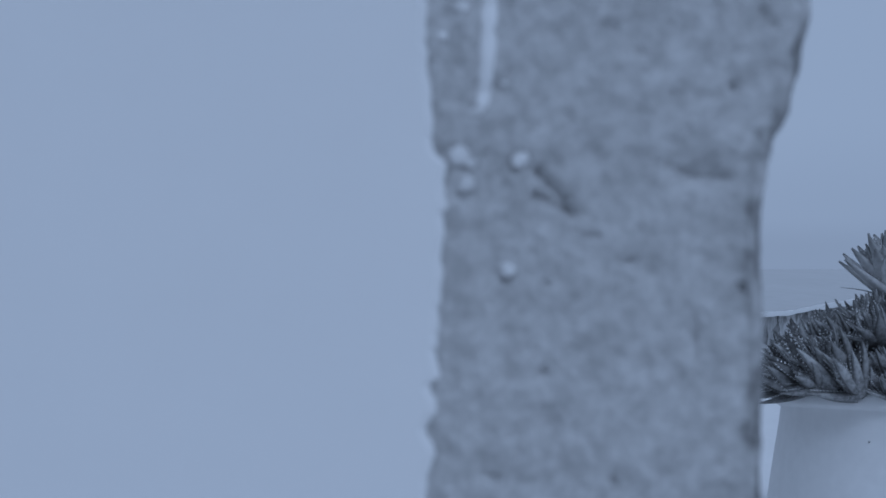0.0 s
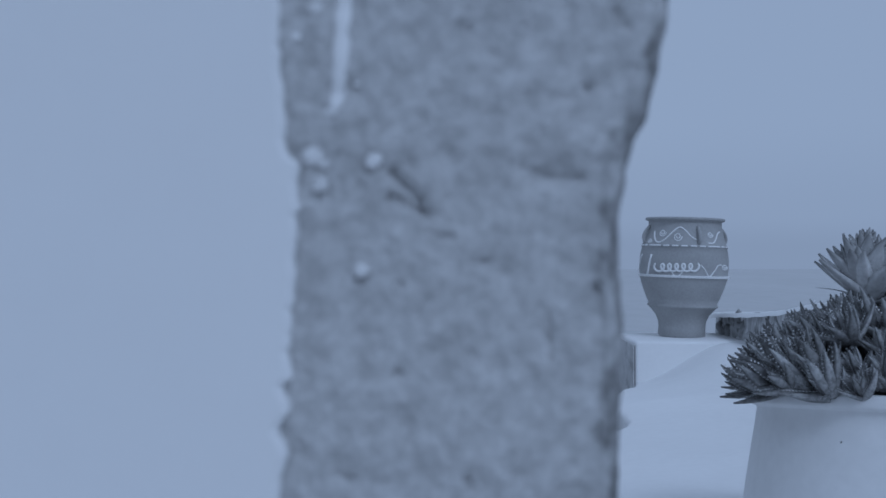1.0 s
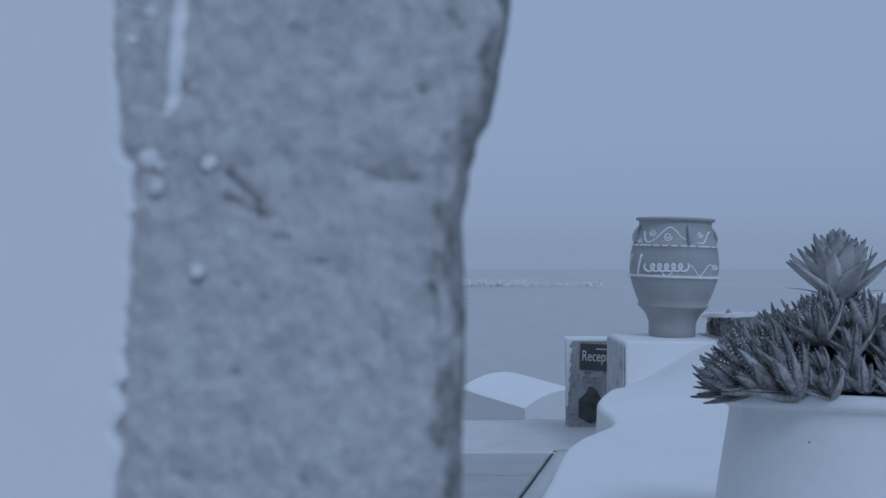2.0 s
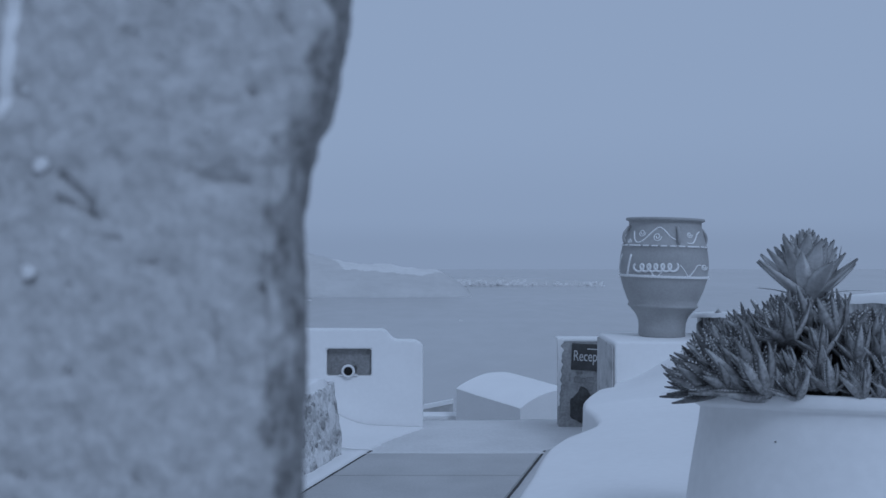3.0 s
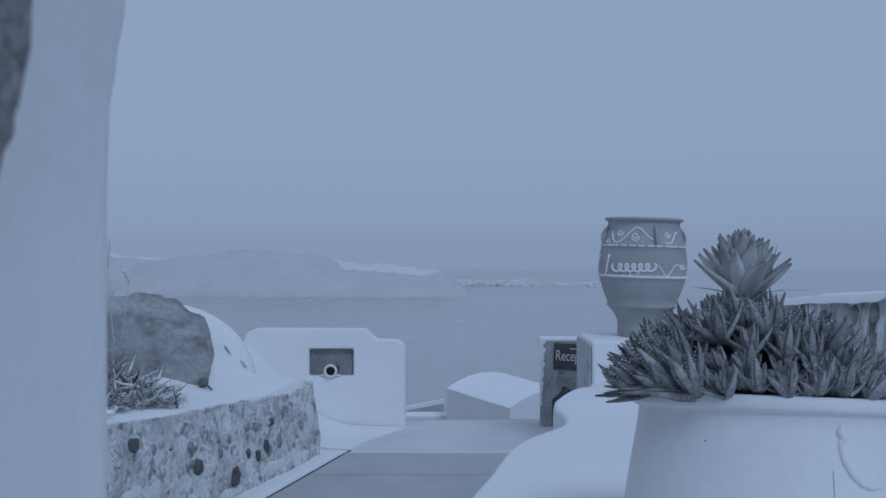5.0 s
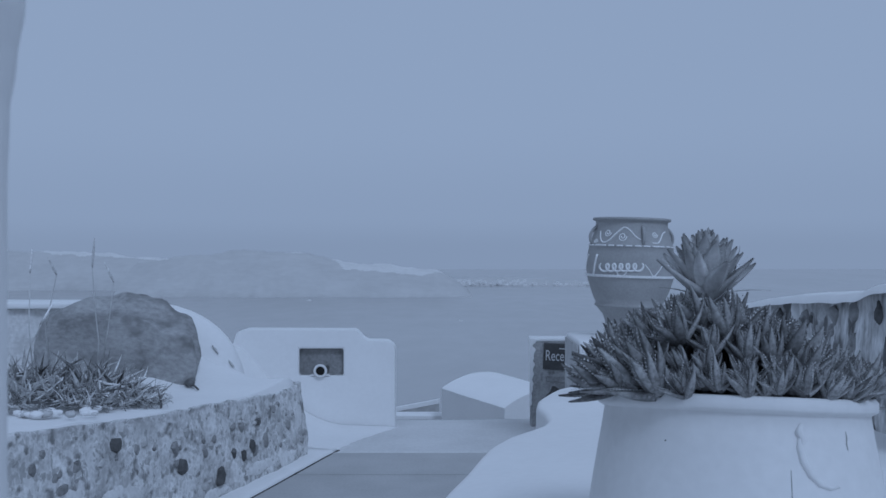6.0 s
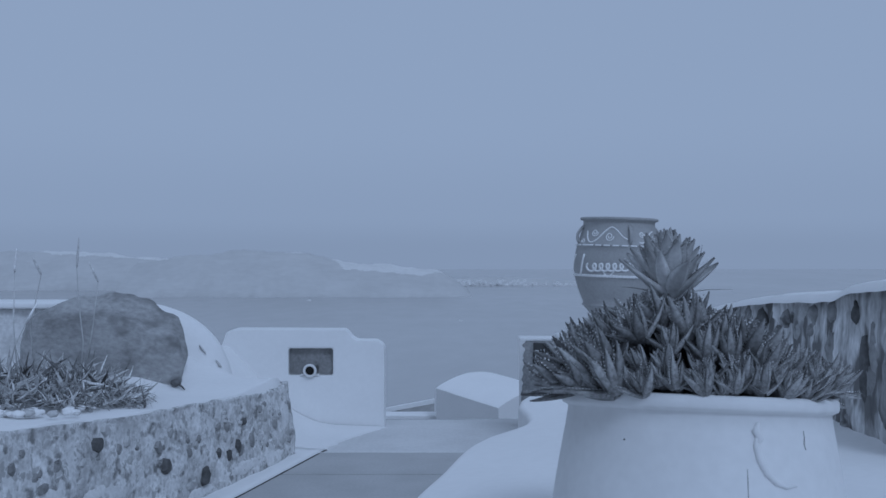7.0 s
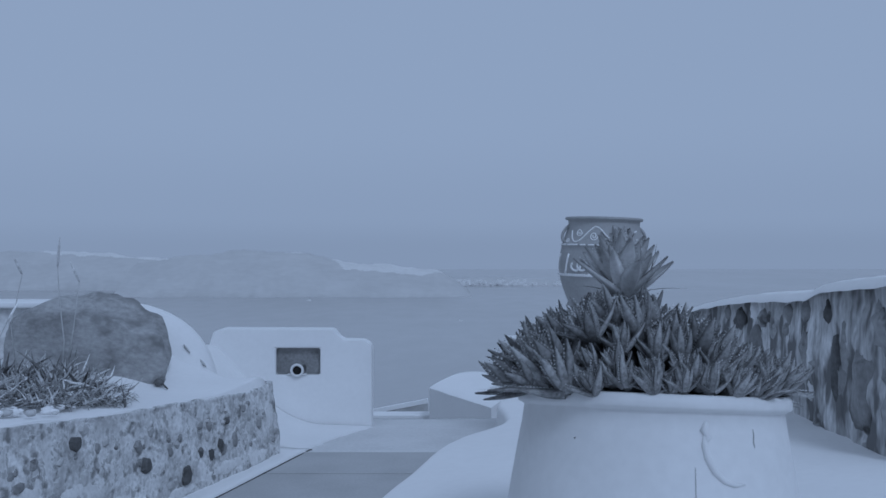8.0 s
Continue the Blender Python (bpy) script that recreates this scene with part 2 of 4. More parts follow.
def ridge(name, dist, heights, base, deep, material, label, uneven, caps=()):
    """A far shore: a cliff that rises from the water, with its crest by (x, height)."""
    bm = bmesh.new()
    x0, x1 = heights[0][0], heights[-1][0]
    n = 160

    def place(u, v):
        x = x0 + (x1 - x0) * u
        h = line(heights, x)
        cliff = min(v / .6, 1.0)
        back = max(0, (v - .6) / .4)
        w = noise.noise(Vector((x * .012, v * 3, dist))) * uneven + noise.noise(Vector((x * .05, v * 7, dist))) * uneven * .4
        z = SEA_Z + h * (cliff ** .8) * (1 - .9 * back ** 2) + w * cliff * (h / 40)
        return Vector((x, dist + deep * .3 * cliff + deep * .7 * back + w * 3, z - (3 if v == 0 else 0)))
    sheet(bm, n, 60, place)
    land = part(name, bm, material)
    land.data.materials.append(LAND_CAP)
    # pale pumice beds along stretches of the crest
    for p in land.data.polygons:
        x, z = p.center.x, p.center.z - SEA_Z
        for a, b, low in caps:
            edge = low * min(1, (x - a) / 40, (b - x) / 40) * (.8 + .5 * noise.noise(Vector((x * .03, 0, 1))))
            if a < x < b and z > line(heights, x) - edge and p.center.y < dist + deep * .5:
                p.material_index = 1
    tagged(land, label, "island", kind="structure")


def far_x(bearing, d):
    """Metres across at d metres, from thousandths to the side."""
    return bearing / 1000 * d


def far_h(rise, d):
    """Metres above the sea at d metres, from thousandths above eye level."""
    return 101.38 + rise / 1000 * d


def build_distance():
    d = 2024
    crest = [(-343.5, -17.1), (-303.5, -10.0), (-267.1, -6.5), (-225.9, -3.5), (-184.7, 0.0), (-155.3, -4.7), (-128.8, -10.0), (-108.2, -14.7), (-61.2, -19.4), (-8.2, -22.4), (6.5, -30.0), (24.1, -41.8), (30.0, -48.8)]
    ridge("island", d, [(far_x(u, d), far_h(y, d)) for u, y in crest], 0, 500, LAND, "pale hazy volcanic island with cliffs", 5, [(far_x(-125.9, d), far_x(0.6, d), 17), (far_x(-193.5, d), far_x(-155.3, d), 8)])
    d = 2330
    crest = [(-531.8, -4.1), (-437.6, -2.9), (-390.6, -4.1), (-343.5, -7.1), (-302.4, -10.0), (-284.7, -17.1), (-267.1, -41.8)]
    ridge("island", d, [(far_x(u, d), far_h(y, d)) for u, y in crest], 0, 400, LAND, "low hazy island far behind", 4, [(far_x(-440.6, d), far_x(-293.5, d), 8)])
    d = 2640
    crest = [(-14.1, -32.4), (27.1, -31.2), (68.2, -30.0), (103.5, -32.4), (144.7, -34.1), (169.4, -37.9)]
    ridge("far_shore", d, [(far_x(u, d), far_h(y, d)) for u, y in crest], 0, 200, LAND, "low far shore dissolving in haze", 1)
    rng = random.Random(4)
    bm = bmesh.new()
    for k in range(150):
        u = rng.uniform(12.9, 165.9) if k < 110 else rng.uniform(12.9, 85.9)
        d = 2600 + rng.uniform(0, 30)
        z = SEA_Z + far_h(rng.uniform(-37.6, -32.4) if u < 85.9 else rng.uniform(-38.2, -34.7), d)
        w = rng.uniform(2, 7)
        h = rng.uniform(.8, 2.6)
        x = far_x(u, d)
        box(bm, (x - w / 2, d, z - 3), (x + w / 2, d + 4, z + h))
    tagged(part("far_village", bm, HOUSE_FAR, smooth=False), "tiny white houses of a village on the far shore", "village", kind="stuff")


def build_boat(x, y, length, turn):
    th = empty("boat", pose(x, y, SEA_Z, 0, 0, turn), "small white boat far out on the sea", "boat", "boats")
    bm = bmesh.new()
    box(bm, (-length * .5, -length * .14, -length * .04), (length * .5, length * .14, length * .12), length * .05, 2)
    for v in bm.verts:
        v.co.y *= 1 - .8 * max(0, v.co.x / length) ** 1.5
    part("hull", bm, WHITE, th)
    bm = bmesh.new()
    box(bm, (-length * .2, -length * .09, length * .05), (length * .1, length * .09, length * .26), length * .02, 2)
    part("cabin", bm, WHITE, th)



build_ground()
build_sea()
build_distance()
build_boat(-263, 1894, 6.5, 20)
build_boat(25, 1357, 5, -10)


# ---- the doorway wall beside the camera ----
def build_near_wall():
    near_edge = [(0, .120), (1.28, .1236), (1.345, .1252), (1.39, .1238), (1.412, .1265), (1.423, .129), (1.438, .1355), (1.456, .139), (1.479, .143), (1.6, .158), (2.3, .19)]
    far_edge = [(0, .060), (1.43, .060), (1.49, .062), (1.535, .068), (1.58, .075), (1.75, .095), (2.3, .13)]
    near_edge = [(z, x * 1.062) for z, x in near_edge]
    Y0, Y1 = .378, .772

    # short cracks and gouges in the render: two ends and a width, in millimetres across and up
    gouges = [(37.7, 1410.1, 43.0, 1405.0, 2.3), (43.0, 1405.0, 49.0, 1399.5, 1.8), (37.0, 1401.5, 51.5, 1394.5, 1.6), (88.7, 1413.5, 98.7, 1409.6, 1.0), (98.7, 1409.1, 113.1, 1408.5, 1.3), (69.2, 1376.2, 77.4, 1375.3, 1.0), (51.4, 1387.3, 62.5, 1384.7, 0.8), (125.9, 1473.6, 130.7, 1467.4, 1.5), (76.9, 1457.6, 79.2, 1456.3, 1.5), (62.5, 1468.7, 68.0, 1467.8, 1.2), (112.5, 1445.1, 115.8, 1443.6, 1.3), (88.1, 1441.4, 108.1, 1440.7, 0.7), (118.1, 1365.8, 120.3, 1363.5, 1.3), (40.2, 1366.9, 41.4, 1365.8, 1.3), (23.6, 1369.1, 26.9, 1368.2, 1.0), (99.6, 1353.5, 100.5, 1335.8, 1.0), (14.7, 1290.2, 21.3, 1289.1, 1.5), (66.9, 1289.1, 69.2, 1285.7, 1.3), (39.1, 1331.7, 40.9, 1330.9, 1.2)]
    gouges = [tuple(q / 1000 for q in row) for row in gouges]

    def gouge(x, z):
        deep = 0.0
        for x0, z0, x1, z1, w in gouges:
            dx, dz = x1 - x0, z1 - z0
            k = max(0, min(1, ((x - x0) * dx + (z - z0) * dz) / (dx * dx + dz * dz + 1e-12)))
            d = math.hypot(x - x0 - k * dx, z - z0 - k * dz) / w
            if d < 2.5:
                deep = max(deep, math.exp(-d * d) * (1.0 if w > .00155 else .5))
        return deep * .0075 * (.6 + .8 * abs(noise.noise(Vector((x * 300, 0, z * 300)))))

    def relief(p):
        w = noise.noise(p * 30) * .0014 + noise.noise(p * 85) * .0015 + noise.noise(p * 190) * .0013
        return w + max(0, noise.noise(p * 60 + Vector((7, 3, 1))) - .42) * .008

    bm = bmesh.new()
    zs = [-.7 + .06 * k for k in range(29)] + [1.04 + .01 * k for k in range(22)] + [1.26 + .0017 * k for k in range(148)] + [1.513 + .01 * k for k in range(15)] + [1.66 + .05 * k for k in range(14)]
    # outline in plan: front face, rounded arris, splayed reveal, back face
    front = [-1.6, -1.2, -.8, -.5, -.3, -.2] + [-.15 + .001 * k for k in range(241)]
    rows = []
    for z in zs:
        xn, xf = lerp(near_edge, z), lerp(far_edge, z)
        loop = []
        for x in front:
            loop.append(Vector((min(x, 9) if x < -.15 else -.15 + (xn - .012 + .15) * (x + .15) / .24, Y0, z)))
        for k in range(1, 14):
            a = k / 13 * math.pi / 2
            loop.append(Vector((xn - .012 + .012 * math.sin(a), Y0 + .034 * (1 - math.cos(a)), z)))
        for k in range(1, 16):
            q = k / 15
            loop.append(Vector((xn + (xf - xn) * q ** .8, Y0 + .034 + (Y1 - Y0 - .034) * q, z)))
        loop += [Vector((xf - .02, Y1 + .02, z)), Vector((-1.6, Y1 + .02, z))]
        nf = len(front)
        for i, p in enumerate(loop):
            if i < nf + 16 and p.x > -.16:
                w = relief(p)
                if i < nf:
                    p.y += w + .0009 * (1 - math.tanh((z - 1.4185 - .004 * noise.noise(Vector((p.x * 25, 0, 2)))) / .0024)) + (gouge(p.x, z) if p.x > -.02 and 1.27 < z < 1.49 else 0)
                else:
                    p.x -= w * .45
                    p.y += w * .2
        rows.append([bm.verts.new(p) for p in loop])
    for a, b in zip(rows, rows[1:]):
        for k in range(len(a)):
            kk = (k + 1) % len(a)
            bm.faces.new((a[k], a[kk], b[kk], b[k]))
    bm.faces.new(rows[0])
    bm.faces.new(rows[-1])
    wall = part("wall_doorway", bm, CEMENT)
    wall.data.materials.append(REVEAL)
    for p in wall.data.polygons:
        if p.center.y > Y0 + .05 and p.center.x > -.2:
            p.material_index = 1
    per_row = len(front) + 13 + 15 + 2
    # darkens the rounded arris: its shade goes into the colour along with wear
    worn = wall.data.attributes.new("stain_shade", "FLOAT", "POINT")
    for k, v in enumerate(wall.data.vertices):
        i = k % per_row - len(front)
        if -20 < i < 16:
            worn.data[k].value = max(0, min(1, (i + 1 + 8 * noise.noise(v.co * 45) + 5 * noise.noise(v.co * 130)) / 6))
    tagged(wall, "rough bare cement wall end beside a doorway", "wall", kind="structure")

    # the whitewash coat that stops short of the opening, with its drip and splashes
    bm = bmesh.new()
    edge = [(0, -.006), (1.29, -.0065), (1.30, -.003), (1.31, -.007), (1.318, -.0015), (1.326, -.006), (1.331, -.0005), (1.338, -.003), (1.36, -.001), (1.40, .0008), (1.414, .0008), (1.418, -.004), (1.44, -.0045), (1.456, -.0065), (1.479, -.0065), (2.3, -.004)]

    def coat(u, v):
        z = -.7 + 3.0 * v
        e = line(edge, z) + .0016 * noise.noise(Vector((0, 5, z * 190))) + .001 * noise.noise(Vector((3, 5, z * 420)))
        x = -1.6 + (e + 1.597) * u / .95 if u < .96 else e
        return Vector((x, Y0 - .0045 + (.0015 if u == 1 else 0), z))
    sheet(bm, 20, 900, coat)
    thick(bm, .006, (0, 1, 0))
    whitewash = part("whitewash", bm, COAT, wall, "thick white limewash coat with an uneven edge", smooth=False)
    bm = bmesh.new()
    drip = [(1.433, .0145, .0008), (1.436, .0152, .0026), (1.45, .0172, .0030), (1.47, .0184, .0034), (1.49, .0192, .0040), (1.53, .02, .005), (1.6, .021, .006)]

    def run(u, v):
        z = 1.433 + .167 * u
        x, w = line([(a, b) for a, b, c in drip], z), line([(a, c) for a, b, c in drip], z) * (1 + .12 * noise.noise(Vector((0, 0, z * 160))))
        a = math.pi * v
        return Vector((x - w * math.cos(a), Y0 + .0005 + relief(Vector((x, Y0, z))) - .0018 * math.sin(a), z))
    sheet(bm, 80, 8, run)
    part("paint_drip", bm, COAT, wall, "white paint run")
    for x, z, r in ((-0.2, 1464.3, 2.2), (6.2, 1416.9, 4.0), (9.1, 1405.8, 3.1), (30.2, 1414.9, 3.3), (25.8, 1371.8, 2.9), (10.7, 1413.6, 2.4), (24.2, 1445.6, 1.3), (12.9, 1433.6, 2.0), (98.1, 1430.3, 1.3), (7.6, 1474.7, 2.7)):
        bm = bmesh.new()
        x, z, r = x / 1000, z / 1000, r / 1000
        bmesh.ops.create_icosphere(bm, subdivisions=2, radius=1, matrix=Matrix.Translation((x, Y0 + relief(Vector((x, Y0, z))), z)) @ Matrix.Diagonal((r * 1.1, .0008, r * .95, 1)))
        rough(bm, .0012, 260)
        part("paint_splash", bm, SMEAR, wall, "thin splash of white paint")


build_near_wall()


# ---- terrace: paving, landing, whitewashed banks ----
def plan_slab(name, outline, z0, z1, material, label, category, bevel=.006):
    bm = bmesh.new()
    f = bm.faces.new([bm.verts.new((x, y, z0)) for x, y in outline])
    r = bmesh.ops.extrude_face_region(bm, geom=[f])
    top = [v for v in r["geom"] if isinstance(v, bmesh.types.BMVert)]
    for v in top:
        v.co.z = z1
    if bevel:
        edges = [e for e in bm.edges if all(abs(v.co.z - z1) < 1e-6 for v in e.verts)]
        bmesh.ops.bevel(bm, geom=edges, offset=bevel, segments=2, affect="EDGES")
    ob = part(name, bm, material, smooth=False)
    return tagged(ob, label, category, kind="structure")


def build_floor():
    base = plan_slab("floor", [(-3.2, -3.0), (3.0, -3.0), (3.0, 6.6), (-2.2, 6.6)], -.8, -.012, MORTAR, "terrace paved with large grey slabs", "floor", 0)
    bm = bmesh.new()
    sheet(bm, 30, 16, lambda u, v: Vector((-1.6 + 4.2 * u, 6.484 + .03 * u + 1.80 * v, -.003 - .09 * v + .004 * noise.noise(Vector((u * 9, v * 4, 0))))))
    thick(bm, .7, (0, 0, -1))
    tagged(part("landing", bm, LANDING), "pale worn concrete landing at the end of the terrace", "landing", kind="structure")
    # limewash spread from the block's foot over the landing, thinning out at an uneven edge
    bm = bmesh.new()

    def apron(u, v):
        y = 6.612 + 1.16 * v
        right = -.30 + .36 * v ** 1.4 + .02 * noise.noise(Vector((0, y * 9, 0))) + .01 * noise.noise(Vector((0, y * 30, 0)))
        x = -.80 + (right + .80) * u
        return Vector((x, y, -.004 - .09 * (y - 6.604) / 1.68 + .006 - (.004 if u == 1 else 0) + .9 * max(0, -.36 - x) ** 2 + .03 * (1 - u) * v))
    sheet(bm, 14, 40, apron)
    thick(bm, .03, (0, 0, -1))
    tagged(part("apron", bm, WHITE), "limewashed apron at the foot of the parapet block", "floor", kind="structure")
    # paving slabs, each its own piece, rows across the path
    rows = [(6.49, 5.86), (5.855, 5.12), (5.115, 4.4), (4.395, 3.7), (3.695, 3.0), (2.995, 2.3), (2.295, 1.6), (1.595, .95)]
    for far, close in rows:
        def left(y):
            return -.29 + (y - 6.6) * .27
        bm = bmesh.new()
        xs = (left(far), left(far) + 1.172, left(close) + 1.172, left(close))
        f = bm.faces.new([bm.verts.new((x, y, -.03)) for x, y in zip(xs, (far, far, close, close))])
        r = bmesh.ops.extrude_face_region(bm, geom=[f])
        for v in r["geom"]:
            if isinstance(v, bmesh.types.BMVert):
                v.co.z = 0.0
        bmesh.ops.bevel(bm, geom=[e for e in bm.edges if all(v.co.z > -.001 for v in e.verts)], offset=.006, segments=2, affect="EDGES")
        part("paving_slab", bm, SLAB, base, smooth=False)
    # dirt-filled joints along both sides of the slabs, and the plain concrete between them and the bank
    for side, wide in ((-.308, .016), (.884, .022)):
        bm = bmesh.new()
        sheet(bm, 1, 50, lambda u, v: Vector((side + wide * u + (5.6 * v - 5.6) * .27, 1.0 + 5.6 * v, -.004 + .002 * noise.noise(Vector((side, v * 60, u))))))
        thick(bm, .006, (0, 0, -1))
        part("joint", bm, SOIL, base, "dark dirt-filled joint", smooth=False)
    bm = bmesh.new()
    sheet(bm, 8, 50, lambda u, v: Vector((.908 + .7 * u + (5.6 * v - 5.6) * .27, 1.0 + 5.6 * v, .002 + .004 * noise.noise(Vector((u * 3, v * 20, 4))))))
    thick(bm, .03, (0, 0, -1))
    part("margin", bm, LANDING, base, "pale concrete margin beside the slabs")
    bm = bmesh.new()
    sheet(bm, 6, 60, lambda u, v: Vector((-.310 + (v * 5.6 - 5.6 + 0) * .27 - .42 * (1 - u), 1.0 + 5.6 * v, .003 + .05 * (1 - u) ** 2 + .004 * noise.noise(Vector((u * 2, v * 30, 0))))))
    thick(bm, .08, (0, 0, -1))
    tagged(part("border_strip", bm, WHITE), "whitewashed border along the paving", "border", kind="structure")


build_floor()


BANK_EDGE = [(-.6, -.75), (1.0, -.2), (2.0, .15), (2.94, .42), (3.4, .52), (3.75, .61), (3.95, .685), (4.1, .77), (4.25, .86), (4.36, .90), (4.48, .90), (4.62, .87), (4.8, .89), (5.1, .96), (5.5, 1.08), (5.9, 1.22), (6.2, 1.30), (6.3, 1.31)]
BANK_TOP = [(-.6, .62), (2.94, .615), (3.95, .60), (4.4, .605), (4.65, .63), (5.2, .60), (5.8, .54), (6.2, .52), (6.3, .52)]


def build_bank():
    # broad whitewashed bank, its side falling to the paving, swept up to the pot's parapet
    bm = bmesh.new()

    def place(u, v):
        y = -.6 + 6.9 * v
        e, top = line(BANK_EDGE, y), line(BANK_TOP, y)
        if u < .3:
            k = u / .3
            x, z = e - .07 * (1 - k) ** 2, -.05 + (top - .03 + .05) * k
        elif u < .4:
            a = (u - .3) / .1 * math.pi / 2
            x, z = e + .03 * (1 - math.cos(a)), top - .03 + .03 * math.sin(a)
        else:
            k = (u - .4) / .6
            x, z = e + .03 + (2.16 - e) * k, top + .10 * k * (1 - min(1, max(0, (y - 4.5) / 1.5)))
        rise = max(0, min(1, (y - 3.9) / 2.3)) * max(0, min(1, (x - e) / .6))
        z += (.775 - z) * (rise * rise * (3 - 2 * rise))
        p = Vector((x, y, z))
        return p + noise.noise_vector(p * 2.2) * .012
    sheet(bm, 40, 220, place)
    thick(bm, .05, (.6, 0, -.6))
    tagged(part("bank", bm, WHITE), "broad whitewashed masonry bank beside the path", "bank", kind="structure")
    # the parapet that carries the pot; its bare end face is greyed to paint in shade
    th = empty("wall_parapet", Matrix(), "whitewashed parapet wall under the clay pot", "wall", kind="structure")
    bm = bmesh.new()
    box(bm, (1.30, 6.2, -.75), (2.12, 6.85, .782), .02, 3)
    rough(bm, .006, 3)
    part("masonry", bm, WHITE, th)
    bm = bmesh.new()
    box(bm, (1.288, 6.215, -.74), (1.298, 6.83, .757), .004, 2)
    rough(bm, .004, 8)
    part("shade_render", bm, SHADE_RENDER, th, "bare end face, greyed for its shade")


build_bank()


# ---- whitewashed block with the pipe niche ----
def build_block():
    th = empty("parapet_block", Matrix(), "whitewashed masonry parapet block with a square niche", "parapet", kind="structure")
    bm = bmesh.new()
    y0, y1 = 7.78, 8.0
    # front wall built round the niche opening
    nx0, nx1, nz0, nz1 = -.752, -.388, .352, .572
    outline = [(-1.30, -.76), (.028, -.76), (.028, nz0), (.028, nz1), (.012, .602), (-.035, .632), (-.20, .634), (-.24, .662), (-.29, .722), (-1.19, .726), (-1.255, .705), (-1.30, nz1), (-1.30, nz0)]
    v = [bm.verts.new((x, y0, z)) for x, z in outline]
    hole = [bm.verts.new((x, y0, z)) for x, z in ((nx0, nz0), (nx1, nz0), (nx1, nz1), (nx0, nz1))]
    bm.faces.new((v[0], v[1], v[2], hole[1], hole[0], v[12]))
    bm.faces.new((v[2], v[3], hole[2], hole[1]))
    bm.faces.new((v[12], hole[0], hole[3], v[11]))
    bm.faces.new((v[11], hole[3], hole[2], *v[3:11]))
    back = [bm.verts.new((x, y1, z)) for x, z in outline]
    for k in range(len(v)):
        kk = (k + 1) % len(v)
        bm.faces.new((v[k], v[kk], back[kk], back[k]))
    bm.faces.new(back)
    inner = [bm.verts.new((h.co.x, y0 + .16, h.co.z)) for h in hole]
    for k in range(4):
        kk = (k + 1) % 4
        bm.faces.new((hole[k], hole[kk], inner[kk], inner[k]))
    bm.faces.new(inner)
    bmesh.ops.recalc_face_normals(bm, faces=bm.faces)
    edges = [e for e in bm.edges if e.calc_length() > .01 and len(e.link_faces) == 2 and e.calc_face_angle(0) > .3]
    bmesh.ops.bevel(bm, geom=edges, offset=.008, segments=2, affect="EDGES", clamp_overlap=True)
    part("body", bm, WHITE, th, smooth=False)
    # slab at the niche's back, darker than the limewash round it
    bm = bmesh.new()
    box(bm, (nx0 + .003, y0 + .06, nz0 + .003), (nx1 - .003, y0 + .15, nz1 - .003))
    part("niche_back", bm, STONE, th, "darker grey back of the niche", smooth=False)
    pipe = empty("drain_pipe", Matrix(), "short white pipe end with a dark bore in the niche", "pipe")
    bm = bmesh.new()
    m = Matrix.Translation((-.575, y0 + .03, .392)) @ pose(0, 0, 0, 90, 0, 0)
    rings = lathe(bm, [(.036, -.11), (.036, .03), (.052, .034), (.056, .045), (.052, .058), (.04, .06), (.036, .05), (.034, -.02)], 32)
    bm.transform(m)
    collar = part("collar", bm, WHITE_SOFT, pipe)
    # flat black disc paints the shade inside the pipe
    bm = bmesh.new()
    bmesh.ops.create_circle(bm, cap_ends=True, segments=32, radius=.035)
    bm.transform(m @ Matrix.Translation((0, 0, .042)))
    part("bore", bm, BLACK, collar, "black disc for the bore's inner shade")
    bm = bmesh.new()
    box(bm, (-.655, y0 - .012, .350), (-.50, y0 + .05, .362), .004, 2)
    part("bracket", bm, WHITE_SOFT, pipe)


build_block()


# ---- wall with the sign ----
def letters(text, size, material, parent, m, name="lettering", extrude=.0015):
    cu = bpy.data.curves.new("text", "FONT")
    cu.body, cu.size, cu.extrude = text, size, extrude
    tmp = new("text", cu)
    me = bpy.data.meshes.new_from_object(tmp.evaluated_get(bpy.context.evaluated_depsgraph_get()))
    bpy.data.objects.remove(tmp)
    me.materials.clear()
    me.materials.append(material)
    ob = new(name, me)
    ob.parent, ob.matrix_local = parent, m
    return ob


